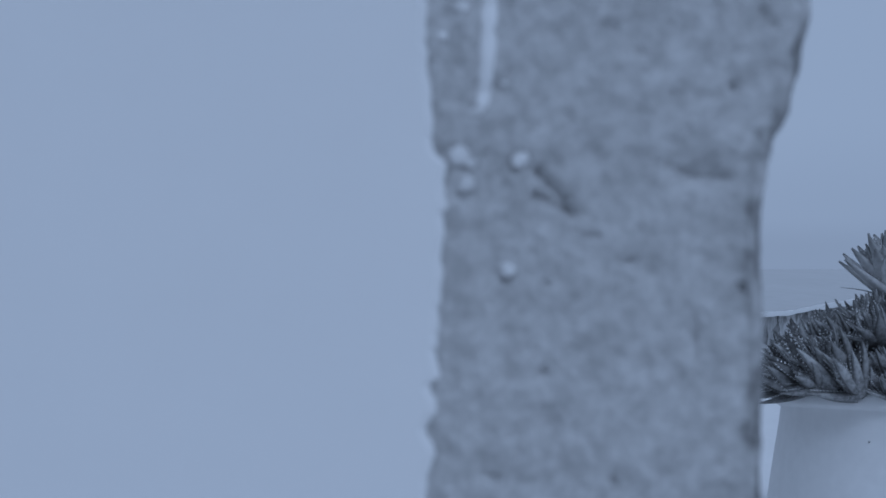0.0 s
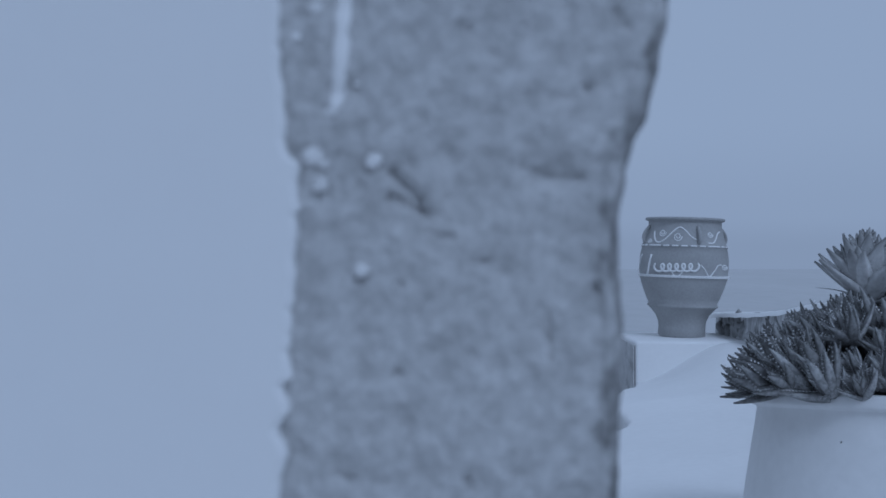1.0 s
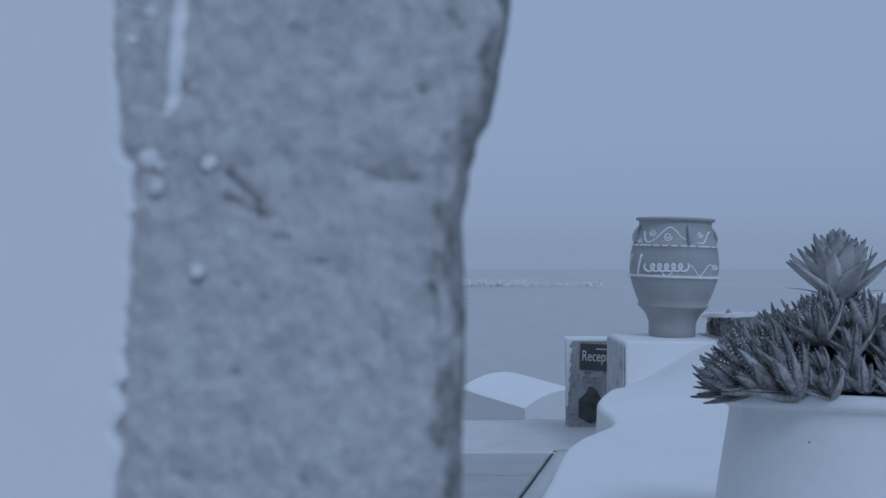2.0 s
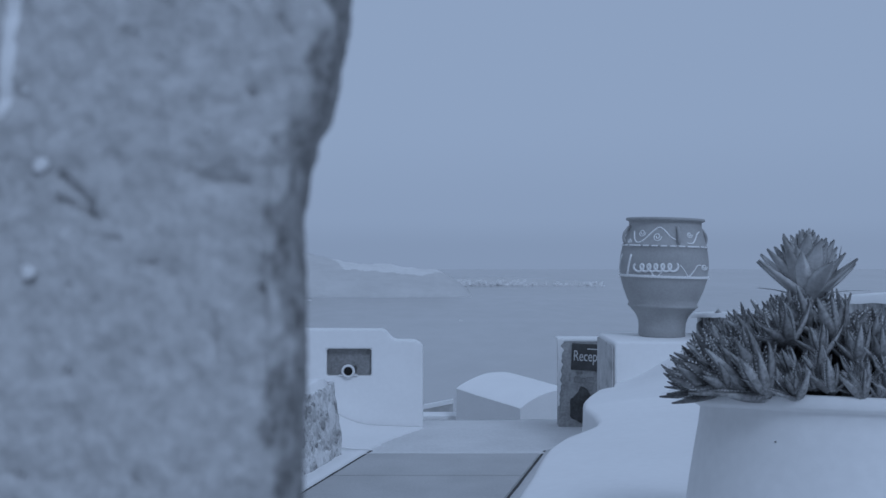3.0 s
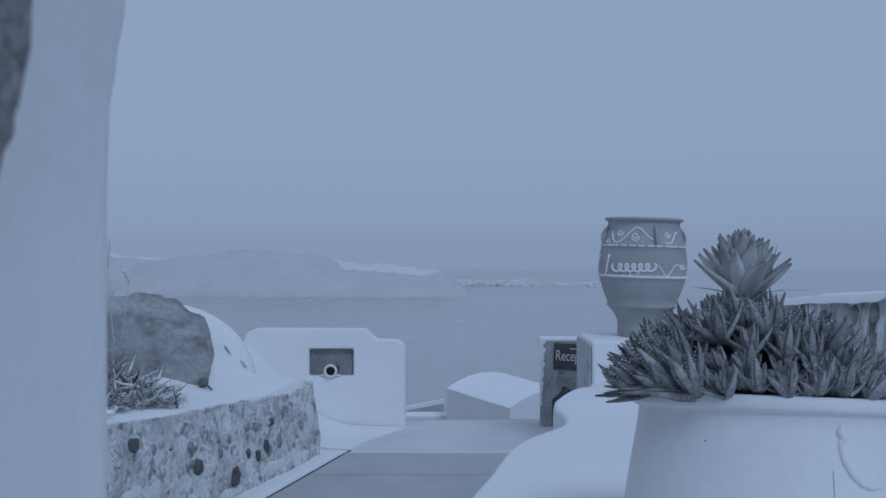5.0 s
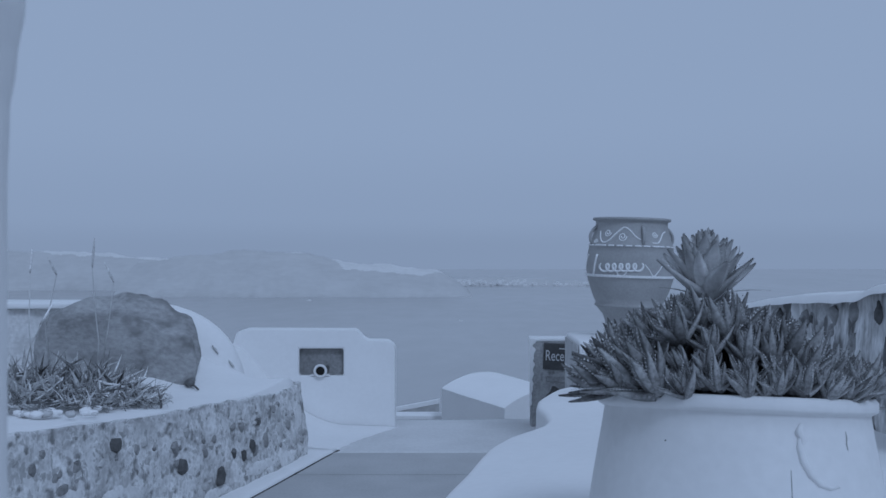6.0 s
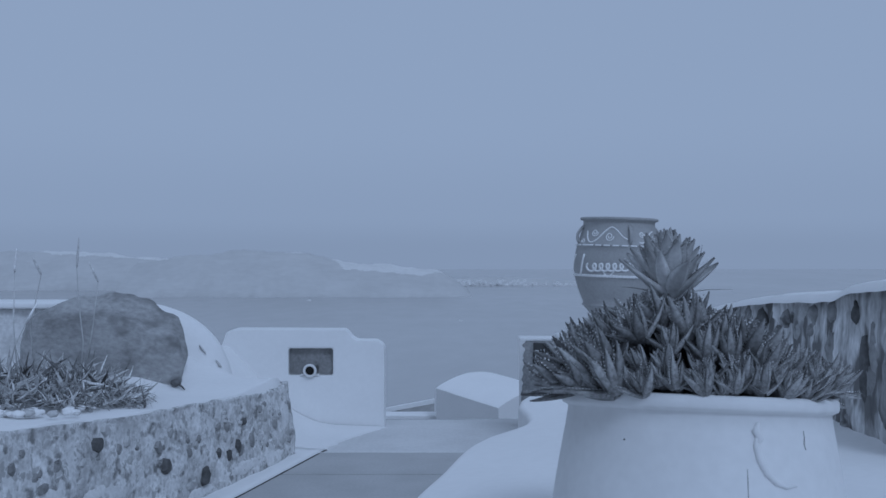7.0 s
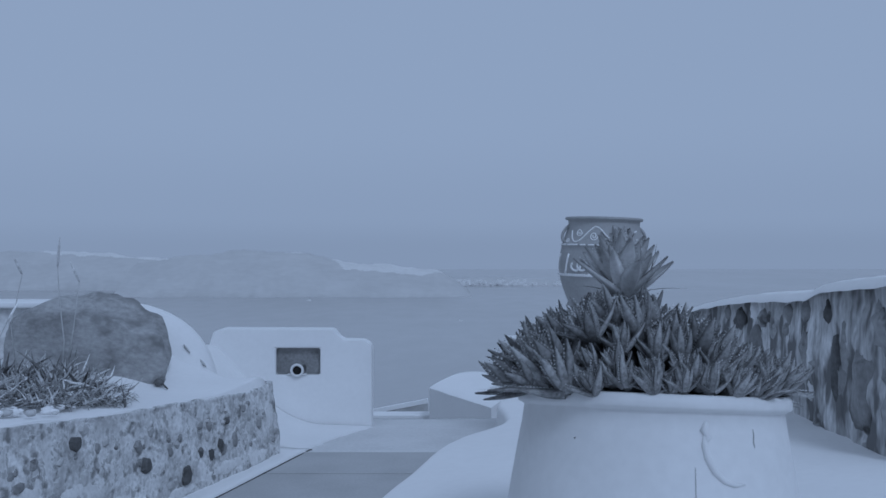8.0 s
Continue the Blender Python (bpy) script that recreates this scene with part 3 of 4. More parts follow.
def build_sign_wall():
    m = pose(1.135, 7.83, 0, 0, 0, -3)
    th = empty("wall_sign", m, "worn wall end, grey render toned for shade, flaking whitewash edges", "wall", kind="structure")
    bm = bmesh.new()
    box(bm, (0, 0, -.78), (.75, .22, .632), .02, 3)
    rough(bm, .005, 6)
    # worn render, its grey deepened to hold the shade of this end
    part("masonry", bm, WORN_SHADE, th)
    bm = bmesh.new()
    box(bm, (-.012, -.006, .625), (.78, .24, .650), .010, 3)
    rough(bm, .004, 7)
    part("cap", bm, WHITE, th)
    bm = bmesh.new()
    sheet(bm, 4, 60, lambda u, v: Vector((-.008 + u * (.046 + .036 * noise.noise(Vector((0, 2, v * 14)))) * (.35 + .65 * v), -.008 + .003 * u, .1 + .55 * v)))
    thick(bm, .02, (0, 1, 0))
    part("edge_coat", bm, WHITE, th)
    # flattened dark lump added to make the dark patch on the wall's foot
    bm = bmesh.new()
    bmesh.ops.create_icosphere(bm, subdivisions=3, radius=1, matrix=Matrix.Translation((.185, .0, .10)) @ Matrix.Diagonal((.105, .02, .15, 1)))
    rough(bm, .03, 12)
    part("stone", bm, DARK, th, "dark rounded patch at the wall's foot")
    sign = empty("sign_board", m @ Matrix.Translation((.10, -.014, .40)) @ pose(0, 0, 0, 0, 2.5, 0), "dark painted board with white script lettering", "sign")
    bm = bmesh.new()
    box(bm, (0, 0, 0), (.245, .012, .215), .003, 1)
    board = part("board", bm, BOARD, sign, smooth=False)
    letters("Recept", .106, LETTER, board, Matrix.Translation((.012, -.002, .075)) @ pose(0, 0, 0, 90, 0, 0) @ Matrix.Diagonal((.74, 1.15, 1, 1)))
    bm = bmesh.new()
    box(bm, (.125, -.003, .170), (.225, .001, .178))
    part("arrow_bar", bm, LETTER, board, smooth=False)
    for k, (x, w) in enumerate(((.0, .05), (.06, .03), (.10, .06))):
        bm = bmesh.new()
        box(bm, (.03 + x, .008, -.10), (.03 + x + w, .012, -.055 - .01 * (k % 2)), .003, 1)
        part("faded_mark", bm, STONE, sign, smooth=False)


build_sign_wall()


# ---- painted pot on the parapet ----
POT = Matrix.Translation((1.695, 6.60, .782)) @ pose(0, 0, 0, 0, 1.8, 0)
POT_SHAPE = [(.0, 0), (.150, 0), (.158, .01), (.157, .06), (.160, .10), (.178, .145), (.205, .178), (.226, .20), (.236, .205), (.236, .218), (.228, .224), (.245, .262), (.268, .32), (.284, .37), (.292, .402), (.298, .408), (.298, .418), (.293, .424), (.298, .47), (.298, .52), (.292, .57), (.284, .608), (.288, .612), (.288, .622), (.280, .628), (.264, .68), (.250, .73), (.243, .765), (.244, .785), (.262, .790), (.266, .798), (.262, .808), (.238, .810), (.228, .80), (.226, .74), (.25, .60), (.26, .45), (.2, .2), (.0, .12)]


POT_FACE = -103.7


def pot_radius(h):
    return line([(b, a) for a, b in POT_SHAPE[1:33]], h)


def on_pot(px, py, lift=.003):
    """A point on the pot's wall from drawing units across and down its front."""
    s = max(-.995, min(.995, (px - 363) / 228))
    h = .80 - (py - 78 - (px - 363) * .04) * .00128
    a = radians(POT_FACE + math.degrees(math.asin(s)))
    r = pot_radius(h) + lift
    return Vector((r * math.cos(a), r * math.sin(a), h))


def pot_stroke(bm, points, width, steps=6):
    pts = []
    for k in range(len(points) - 1):
        p0, p1, p2, p3 = points[max(k - 1, 0)], points[k], points[k + 1], points[min(k + 2, len(points) - 1)]
        for q in range(steps):
            t = q / steps
            pts.append([.5 * (2 * p1[i] + (p2[i] - p0[i]) * t + (2 * p0[i] - 5 * p1[i] + 4 * p2[i] - p3[i]) * t * t + (3 * p1[i] - p0[i] - 3 * p2[i] + p3[i]) * t ** 3) for i in (0, 1)])
    pts.append(list(points[-1]))
    tube(bm, [on_pot(x, y, .0005) for x, y in pts], width, 6)


def spiral(cx, cy, r, turns=1.6):
    return [(cx + r * (1 - .8 * k / 16) * math.cos(2 * math.pi * turns * k / 16), cy + r * (1 - .8 * k / 16) * math.sin(2 * math.pi * turns * k / 16)) for k in range(17)]


def build_pot():
    th = empty("clay_pot", POT, "large grey clay pot with white painted bands on the parapet", "pot")
    bm = bmesh.new()
    lathe(bm, POT_SHAPE[1:-1], 96)
    part("body", bm, CLAY, th)
    for k in range(4):
        a = radians(-172 + 88 * k)
        bm = bmesh.new()
        way = Vector((math.cos(a), math.sin(a), 0))
        pts = []
        for q in range(11):
            f = q / 10
            h = .748 - .115 * f
            pts.append(way * (pot_radius(h) - .006 + .034 * math.sin(math.pi * f) ** .6) + Vector((0, 0, h)))
        tube(bm, pts, .011, 8)
        part("handle", bm, CLAY, th)
    # painted bands: dashes above, a twisted cord below
    for k in range(60):
        if k % 2 and k % 7:
            continue
        bm = bmesh.new()
        tube(bm, [Vector(((pot_radius(.617) - .001) * math.cos(a), (pot_radius(.617) - .001) * math.sin(a), .617)) for a in [radians(6 * k + d) for d in (0, 3, 6, 8.5)]], .0058, 6)
        part("painted_dash", bm, CLAY_PAINT, th)
    for ph in (0, math.pi):
        bm = bmesh.new()
        pts = [Vector(((pot_radius(.413) + .001) * math.cos(2 * math.pi * k / 400), (pot_radius(.413) + .001) * math.sin(2 * math.pi * k / 400), .413 + .0055 * math.sin(2 * math.pi * k / 400 * 42 + ph))) for k in range(401)]
        tube(bm, pts, .0046, 5)
        part("painted_cord", bm, CLAY_PAINT, th)
    bm = bmesh.new()
    pot_stroke(bm, [(188, 140), (200, 180), (222, 200), (252, 188), (290, 150), (330, 124), (365, 140), (400, 175), (426, 190)], .0055)
    part("painted_vine", bm, CLAY_PAINT, th)
    bm = bmesh.new()
    pot_stroke(bm, [(486, 208), (515, 208), (535, 185), (550, 160), (566, 150)], .0055)
    part("painted_vine", bm, CLAY_PAINT, th)
    for c in (spiral(237, 150, 20), spiral(325, 172, 24), spiral(175, 190, 12), spiral(505, 165, 16)):
        bm = bmesh.new()
        pot_stroke(bm, c, .004, 3)
        part("painted_spiral", bm, CLAY_PAINT, th)
    # the painted name, kept to plain strokes of its size
    shapes = [([(150, 262), (140, 310), (136, 352)], .006), ([(200, 262), (190, 320), (182, 372)], .008),
              ([(224 + 205 * k / 90 - 15 * math.sin(k / 90 * 2 * math.pi * 6), 333 - 19 * math.cos(k / 90 * 2 * math.pi * 6)) for k in range(91)], .0080)]
    for pts, w in shapes:
        bm = bmesh.new()
        pot_stroke(bm, pts, w, 2)
        part("painted_stroke", bm, CLAY_PAINT, th)
    for pts in ([(300, 345), (315, 372), (335, 378), (360, 352)], [(446, 320), (466, 345), (490, 380), (512, 355), (530, 325), (548, 322)], spiral(565, 333, 16)):
        bm = bmesh.new()
        pot_stroke(bm, pts, .0042, 5)
        part("painted_vine", bm, CLAY_PAINT, th)


build_pot()


# ---- planter jar ----
JAR = Matrix.Translation((1.083, 2.175, .598)) @ pose(0, 0, 0, -7.8, 2.2, 0)


def build_jar():
    th = empty("planter_jar", JAR, "big whitewashed clay jar used as a planter", "planter")
    bm = bmesh.new()
    lathe(bm, [(.27, -.03), (.330, .0), (.339, .08), (.334, .16), (.323, .24), (.312, .31), (.302, .37), (.297, .408), (.301, .411), (.310, .415), (.313, .420), (.313, .438), (.309, .444), (.280, .445), (.270, .436), (.266, .38), (.262, .34)], 96)
    part("body", bm, WHITE_SOFT, th)
    bm = bmesh.new()
    lathe(bm, [(.268, .41), (.25, .432), (.21, .46), (.15, .485), (.08, .498), (.01, .50)], 48)
    rough(bm, .012, 14)
    part("soil", bm, SOIL, th, "dark heaped soil")


build_jar()


# ---- rubble wall, bank and boulder on the far side of the path ----
RUB_TOP = [(2.0, .78), (3.4, .68), (4.0, .625), (4.4, .585), (4.75, .55), (5.2, .53), (5.7, .49), (6.1, .465), (6.3, .47), (6.42, .49)]


def rub_x(y):
    return -.515 + .285 * (y - 6.42)


def knob(bm, centre, size, seed, cut=.25, sub=2):
    """A broken stone: a ball pushed in by noise, with flattened sides."""
    made = bmesh.ops.create_icosphere(bm, subdivisions=sub, radius=1)["verts"]
    off = Vector((seed * 3.7, seed * 1.3, seed * 7.1))
    for v in made:
        n = v.co.normalized()
        v.co = n * (1 + cut * noise.noise(n * 1.4 + off) + cut * .5 * noise.noise(n * 3.5 + off))
        v.co = Vector(centre) + Vector([v.co[i] * size[i] for i in range(3)])
    return made


def chip(bm, centre, size, seed):
    """A broken stone bedded in a wall that faces along x: an uneven polygon with a rough, slightly domed face."""
    rng = random.Random(seed * 7 + 3)
    n = rng.randint(6, 9)
    turns = sorted((q + rng.uniform(-.35, .35)) / n * 2 * math.pi for q in range(n))
    rim = [(math.cos(a) * rng.uniform(.72, 1.12), math.sin(a) * rng.uniform(.72, 1.12)) for a in turns]
    rings = []
    for grow, out in ((1.08, -1.2), (1.0, .2), (.86, .62), (.45, .9)):
        rings.append([bm.verts.new((centre[0] + size[0] * (out + rng.uniform(-.16, .16)), centre[1] + size[1] * y * grow, centre[2] + size[2] * z * grow)) for y, z in rim])
    for a, b in zip(rings, rings[1:]):
        for q in range(n):
            bm.faces.new((a[q], a[(q + 1) % n], b[(q + 1) % n], b[q]))
    bm.faces.new(rings[0])
    bm.faces.new(rings[-1])


def build_rubble():
    bm = bmesh.new()

    def face(u, v):
        y = 2.2 + 4.22 * u
        top = line(RUB_TOP, y)
        if v < .8:
            k = v / .8
            p = Vector((rub_x(y) + .03 - .05 * k, y, -.02 + (top + .02) * k))
            p.x += .018 * noise.noise(p * 4) + .007 * noise.noise(p * 15) + .004 * noise.noise(p * 40)
            p.z += .010 * noise.noise(Vector((y * 9, 0, 3))) * k
        else:
            k = (v - .8) / .2
            p = Vector((rub_x(y) - .02 - .05 * k, y, top + .006 * math.sin(k * math.pi) - .01 * k + .010 * noise.noise(Vector((y * 9, 0, 3)))))
        return p
    sheet(bm, 220, 50, face)
    thick(bm, .2, (-1, 0, -.1))
    wall = part("wall_rubble", bm, MORTAR)
    tagged(wall, "low rubble wall with stones bedded in pale mortar", "wall", kind="structure")
    # stones that stand out of the mortar; the named ones first, then the small rest
    rng = random.Random(11)
    picks = [(4.43, 0.471, 0.064, 0.042, 0), (4.96, 0.251, 0.072, 0.043, 0), (5.32, 0.112, 0.06, 0.053, 0), (5.7, 0.204, 0.036, 0.042, 0), (5.47, 0.215, 0.03, 0.036, 0), (5.58, 0.176, 0.032, 0.036, 0), (5.86, 0.199, 0.045, 0.054, 1), (5.59, 0.345, 0.022, 0.03, 1), (5.79, 0.334, 0.027, 0.024, 0), (4.9, 0.364, 0.049, 0.039, 1), (4.05, 0.36, 0.047, 0.026, 1), (6.04, 0.146, 0.029, 0.02, 1), (6.0, 0.38, 0.026, 0.028, 1), (5.27, 0.332, 0.028, 0.025, 1), (5.17, 0.28, 0.022, 0.027, 1)]
    for k in range(150):
        y = rng.uniform(3.3, 6.38)
        z = rng.uniform(.05, line(RUB_TOP, y) - .05)
        s = rng.choice((.010, .014, .018, .025, .032, .045))
        picks.append((y, z, s * rng.uniform(.8, 1.5), s * rng.uniform(.7, 1.3), 2))
    for k, (y, z, a, b, kind) in enumerate(picks):
        bm = bmesh.new()
        x = rub_x(y) + .03 - .05 * (z / max(.2, line(RUB_TOP, y)))
        chip(bm, (x + (.002 if kind < 2 else -.006), y, z), (.014, a, b), k)
        part("stone", bm, (DARK, STONE, STONE if rng.random() < .35 else PALE_STONE)[kind], wall, smooth=False)


def plaster_smears():
    # lime plaster smeared over the rubble where the wall was patched
    wall = bpy.data.objects["wall_rubble"]
    rng = random.Random(5)
    for y, z, a, b in ((4.42, .22, .17, .07), (4.05, .27, .20, .08), (4.2, .12, .22, .08), (4.70, .10, .12, .06), (5.25, .04, .14, .035), (5.75, .07, .16, .04), (6.1, .05, .14, .05), (6.32, .30, .05, .10)):
        bm = bmesh.new()
        top = line(RUB_TOP, y)
        rings = []
        turn = rng.uniform(0, 6.28)
        for grow, out in ((1.0, -.002), (.75, .004), (.4, .005)):
            ring = []
            for q in range(28):
                t = q / 28 * 2 * math.pi
                r = grow * (1 + .38 * noise.noise(Vector((math.cos(t) * 1.6, math.sin(t) * 1.6, y * 9))) + .15 * noise.noise(Vector((math.cos(t) * 5, math.sin(t) * 5, y * 9))))
                yy, zz = min(6.40, y + a * r * math.cos(t)), max(-.015, z + b * r * math.sin(t))
                p = Vector((rub_x(yy) + .03 - .05 * zz / top, yy, zz))
                p.x += .018 * noise.noise(p * 4) + .007 * noise.noise(p * 15) + out
                ring.append(bm.verts.new(p))
            rings.append(ring)
        for r0, r1 in zip(rings, rings[1:]):
            for q in range(28):
                bm.faces.new((r0[q], r0[(q + 1) % 28], r1[(q + 1) % 28], r1[q]))
        bm.faces.new(rings[-1])
        part("plaster_smear", bm, SMEAR, wall, "smeared pale lime plaster")


def build_rock_bank():
    # whitewashed ground between the rubble wall, the block and the boulder
    bm = bmesh.new()

    def place(u, v):
        y = 3.0 + 4.9 * v
        x0 = rub_x(y) - .035 - .62 * max(0, min(1, (y - 6.40) / .25))
        top = line(RUB_TOP, min(y, 6.4)) + .004
        x = x0 - 2.6 * u
        dome = .34 * math.exp(-((x + 1.42) ** 2 / .09 + (y - 6.55) ** 2 / .35))
        z = top + .02 * u + dome + .10 * max(0, min(1, (y - 5.6) / 1.2)) + .016 * noise.noise(Vector((x * 3, y * 3, 0)))
        z -= .5 * max(0, 1 - (x0 - x) / .45) * max(0, min(1, (y - 6.3) / .4))
        return Vector((x, y, z))
    sheet(bm, 70, 90, place)
    thick(bm, .9, (0, 0, -1))
    tagged(part("bank", bm, WHITE), "whitewashed sloping bank behind the rubble wall", "bank", kind="structure")
    # boulder
    bm = bmesh.new()
    made = bmesh.ops.create_icosphere(bm, subdivisions=5, radius=1)["verts"]
    for v in made:
        n = v.co.normalized()
        d = 1 + .16 * noise.noise(n * 1.5 + Vector((2, 5, 1))) + .07 * noise.noise(n * 4 + Vector((2, 5, 1)))
        # a shoulder on one side: a dent above, a bulge below it
        turn = math.degrees(math.atan2(n.z, n.x))
        d += .07 * math.exp(-((turn - 28) / 15) ** 2) - .06 * math.exp(-((turn - 58) / 14) ** 2)
        side = .57 if n.x < 0 else .50
        p = Vector((n.x * side * d, n.y * .34 * d, n.z * .46 * d))
        p.y = max(p.y, -.20 + .05 * p.x)
        p += Vector((0, 1, 0)) * (.02 * noise.noise(p * Vector((4, 4, 14)).x) + .012 * noise.noise(p * 22))
        v.co = Vector((-1.61, 6.05, .64)) + p
    tagged(part("boulder", bm, ROCK), "large weathered grey boulder set into the white bank", "boulder")
    # whitewashed collar at the boulder's side
    bm = bmesh.new()
    made = bmesh.ops.create_icosphere(bm, subdivisions=4, radius=1)["verts"]
    for v in made:
        n = v.co.normalized()
        v.co = Vector((-1.55 + n.x * .63, 6.5 + n.y * .30, .45 + n.z * .562)) + noise.noise_vector(n * 2) * .012
    tagged(part("plaster_mound", bm, WHITE), "smooth whitewashed plaster mound behind the boulder", "mound", kind="structure")
    mound = bpy.data.objects["plaster_mound"]
    for k, (x, y, z, a) in enumerate(((-1.087, 6.34, .715, -35), (-.99, 6.38, .615, -38), (-1.12, 6.33, .66, -20), (-1.07, 6.33, .57, 10))):
        bm = bmesh.new()
        knob(bm, (0, 0, 0), (.006, .010, .035 if k < 2 else .012), k, .5)
        bm.transform(Matrix.Translation((x, y, z)) @ pose(0, 0, 0, 0, a, 0))
        part("crack", bm, PALE_STONE, mound)
    # a drain hole; its inner shade is a solid dark lump
    hole = empty("drain_outlet", Matrix.Translation((-1.131, 5.88, .565)), "small dark drain outlet in the white bank", "drain")
    bm = bmesh.new()
    knob(bm, (0, -.02, -.005), (.032, .03, .024), 5, .15)
    part("mouth", bm, DARK, hole)
    bm = bmesh.new()
    tube(bm, [(.02, -.03, -.01), (.05, -.05, -.03), (.065, -.06, -.04)], [.007, .006, .004], 6)
    part("spout", bm, DARK, hole)
    # wall at the back
    bm = bmesh.new()

    def back(u, v):
        x = -4.4 + 2.75 * u
        p = Vector((x, 6.34 + .02 * math.sin(9 * v), -.7 + (1.69 + .02 * noise.noise(Vector((x * 3, 0, 0)))) * v))
        p.y += .02 * noise.noise(p * 5)
        return p
    sheet(bm, 60, 40, back)
    thick(bm, .26, (0, 1, 0))
    tagged(part("wall_back", bm, MOTTLED), "old mottled whitewashed wall behind the boulder", "wall", kind="structure")
    bm = bmesh.new()
    box(bm, (-4.4, 6.30, .985), (-1.63, 6.64, 1.030), .014, 3)
    rough(bm, .01, 5)
    tagged(part("wall_coping", bm, WHITE), "whitewashed coping on the back wall", "coping", kind="structure")


build_rubble()
plaster_smears()
build_rock_bank()


# ---- stone wall along the other side ----
SIDE_TOP = [(.5, 1.50), (2.0, 1.38), (3.12, 1.277), (3.3, 1.262), (3.52, 1.245), (3.7, 1.205), (3.98, 1.185), (4.4, 1.16), (4.75, 1.13), (5.2, 1.08), (5.7, 1.01), (6.3, .96), (6.9, .92)]


def side_x(y):
    return 2.05 - .05 * max(0, y - 5.7) / 1.2 + .05 * math.sin(y * 1.7) * .3


def build_side_wall():
    bm = bmesh.new()

    def face(u, v):
        y = 2.95 + 3.95 * u
        top = line(SIDE_TOP, y)
        p = Vector((side_x(y) + .03 * v, y, .3 + (top - .3) * v))
        p.x += .016 * noise.noise(p * 5) + .009 * noise.noise(p * 13) + .005 * noise.noise(p * 38)
        return p
    sheet(bm, 200, 46, face)
    thick(bm, .42, (1, 0, 0))
    wall = part("wall_side", bm, STREAKED)
    tagged(wall, "dark rubble wall streaked with pale mortar beside the bank", "wall", kind="structure")
    bm = bmesh.new()

    def cap(u, v):
        y = 2.94 + 3.98 * u
        top = line(SIDE_TOP, y)
        a = math.pi * v
        p = Vector((side_x(y) + .225 - .262 * math.cos(a), y, top - .030 + (.054 - .016 * max(0, min(1, (y - 4.6) / 1.5))) * math.sin(a) ** .5 + .006 * noise.noise(Vector((y * 6, v, 0)))))
        return p
    sheet(bm, 160, 8, cap)
    part("coping", bm, WHITE, wall, "rounded whitewashed coping")
    rng = random.Random(23)
    picks = [(3.52, .93, .05, .13, 0), (3.30, .90, .09, .16, 0), (3.85, .98, .04, .10, 0), (4.75, 1.02, .06, .055, 0), (4.05, 1.10, .035, .045, 0), (3.62, 1.14, .035, .05, 0), (3.85, 1.13, .03, .05, 0), (4.4, 1.06, .035, .04, 0), (3.15, 1.1, .06, .08, 0), (3.05, .85, .08, .12, 0), (4.52, 1.09, .028, .055, 1), (5.3, .95, .07, .05, 0), (6.75, .82, .10, .06, 0), (6.45, .84, .09, .05, 0)]
    for k in range(60):
        y = rng.uniform(2.8, 6.8)
        z = rng.uniform(.66, line(SIDE_TOP, y) - .05)
        s = rng.choice((.03, .04, .05, .07))
        picks.append((y, z, s * rng.uniform(.7, 1.2), s * rng.uniform(.8, 1.7), 2))
    for k, (y, z, a, b, kind) in enumerate(picks):
        bm = bmesh.new()
        knob(bm, (side_x(y) + .028 * (z - .3) / .9 + (.006 if kind < 2 else .018), y, z), (.03, a, b), k + 50, .6)
        part("stone", bm, (DARK if k in (0, 3, 5) else STONE, WHITE, STONE if k % 3 else PALE_STONE)[kind], wall)


build_side_wall()


# ---- roofs below the terrace ----
def build_vault():
    th = empty("vaulted_house", Matrix(), "small whitewashed house with a shallow barrel roof below the terrace", "house")
    a, b = Vector((.396, 15.0)), Vector((1.31, 13.9))
    across = Vector((.769, .639))
    bm = bmesh.new()

    def roof(u, v):
        p = a + (b - a) * u + across * 1.6 * v
        return Vector((p.x, p.y, -.80 - .130 * u + .19 * math.sin(math.pi * v) ** .8 + .006 * noise.noise(Vector((u * 4, v * 4, 0)))))
    sheet(bm, 12, 48, roof)
    thick(bm, 1.3, (0, 0, -1))
    part("roof", bm, WHITE, th, smooth=False)
    bm = bmesh.new()
    along = (b - a).normalized() * .012
    foot = [a + across * .012 + along, b + across * .012 - along, b + across * 1.588 - along, a + across * 1.588 + along]
    f = bm.faces.new([bm.verts.new((p.x, p.y, -13)) for p in foot])
    r = bmesh.ops.extrude_face_region(bm, geom=[f])
    for v in r["geom"]:
        if isinstance(v, bmesh.types.BMVert):
            v.co.z = -1.0
    part("wall", bm, WHITE, th, smooth=False)
    bm = bmesh.new()
    p0, p1 = Vector((-.9, 15.75, -1.325)), Vector((.36, 15.95, -1.118))
    sheet(bm, 12, 2, lambda u, v: p0 + (p1 - p0) * u + Vector((0, .08 * v, 0)))
    thick(bm, .07, (0, 0, -1))
    cap = tagged(part("low_wall", bm, WHITE, smooth=False), "thin garden wall, white top and shade-grey face, stepping down the hillside", "wall", kind="structure")
    # face coloured grey for its shade, below the white lit top
    bm = bmesh.new()
    sheet(bm, 12, 2, lambda u, v: p0 + (p1 - p0) * u + Vector((0, .01 + .06 * v, -.072)))
    thick(bm, 12, (0, 0, -1))
    part("masonry", bm, SHADE_RENDER, cap, smooth=False)
    bm = bmesh.new()
    box(bm, (-1.3, 15.3, -13), (.43, 15.65, -1.27), .02, 2)
    tagged(part("terrace_wall", bm, WHITE, smooth=False), "whitewashed terrace wall of the houses further down", "wall", kind="structure")


build_vault()


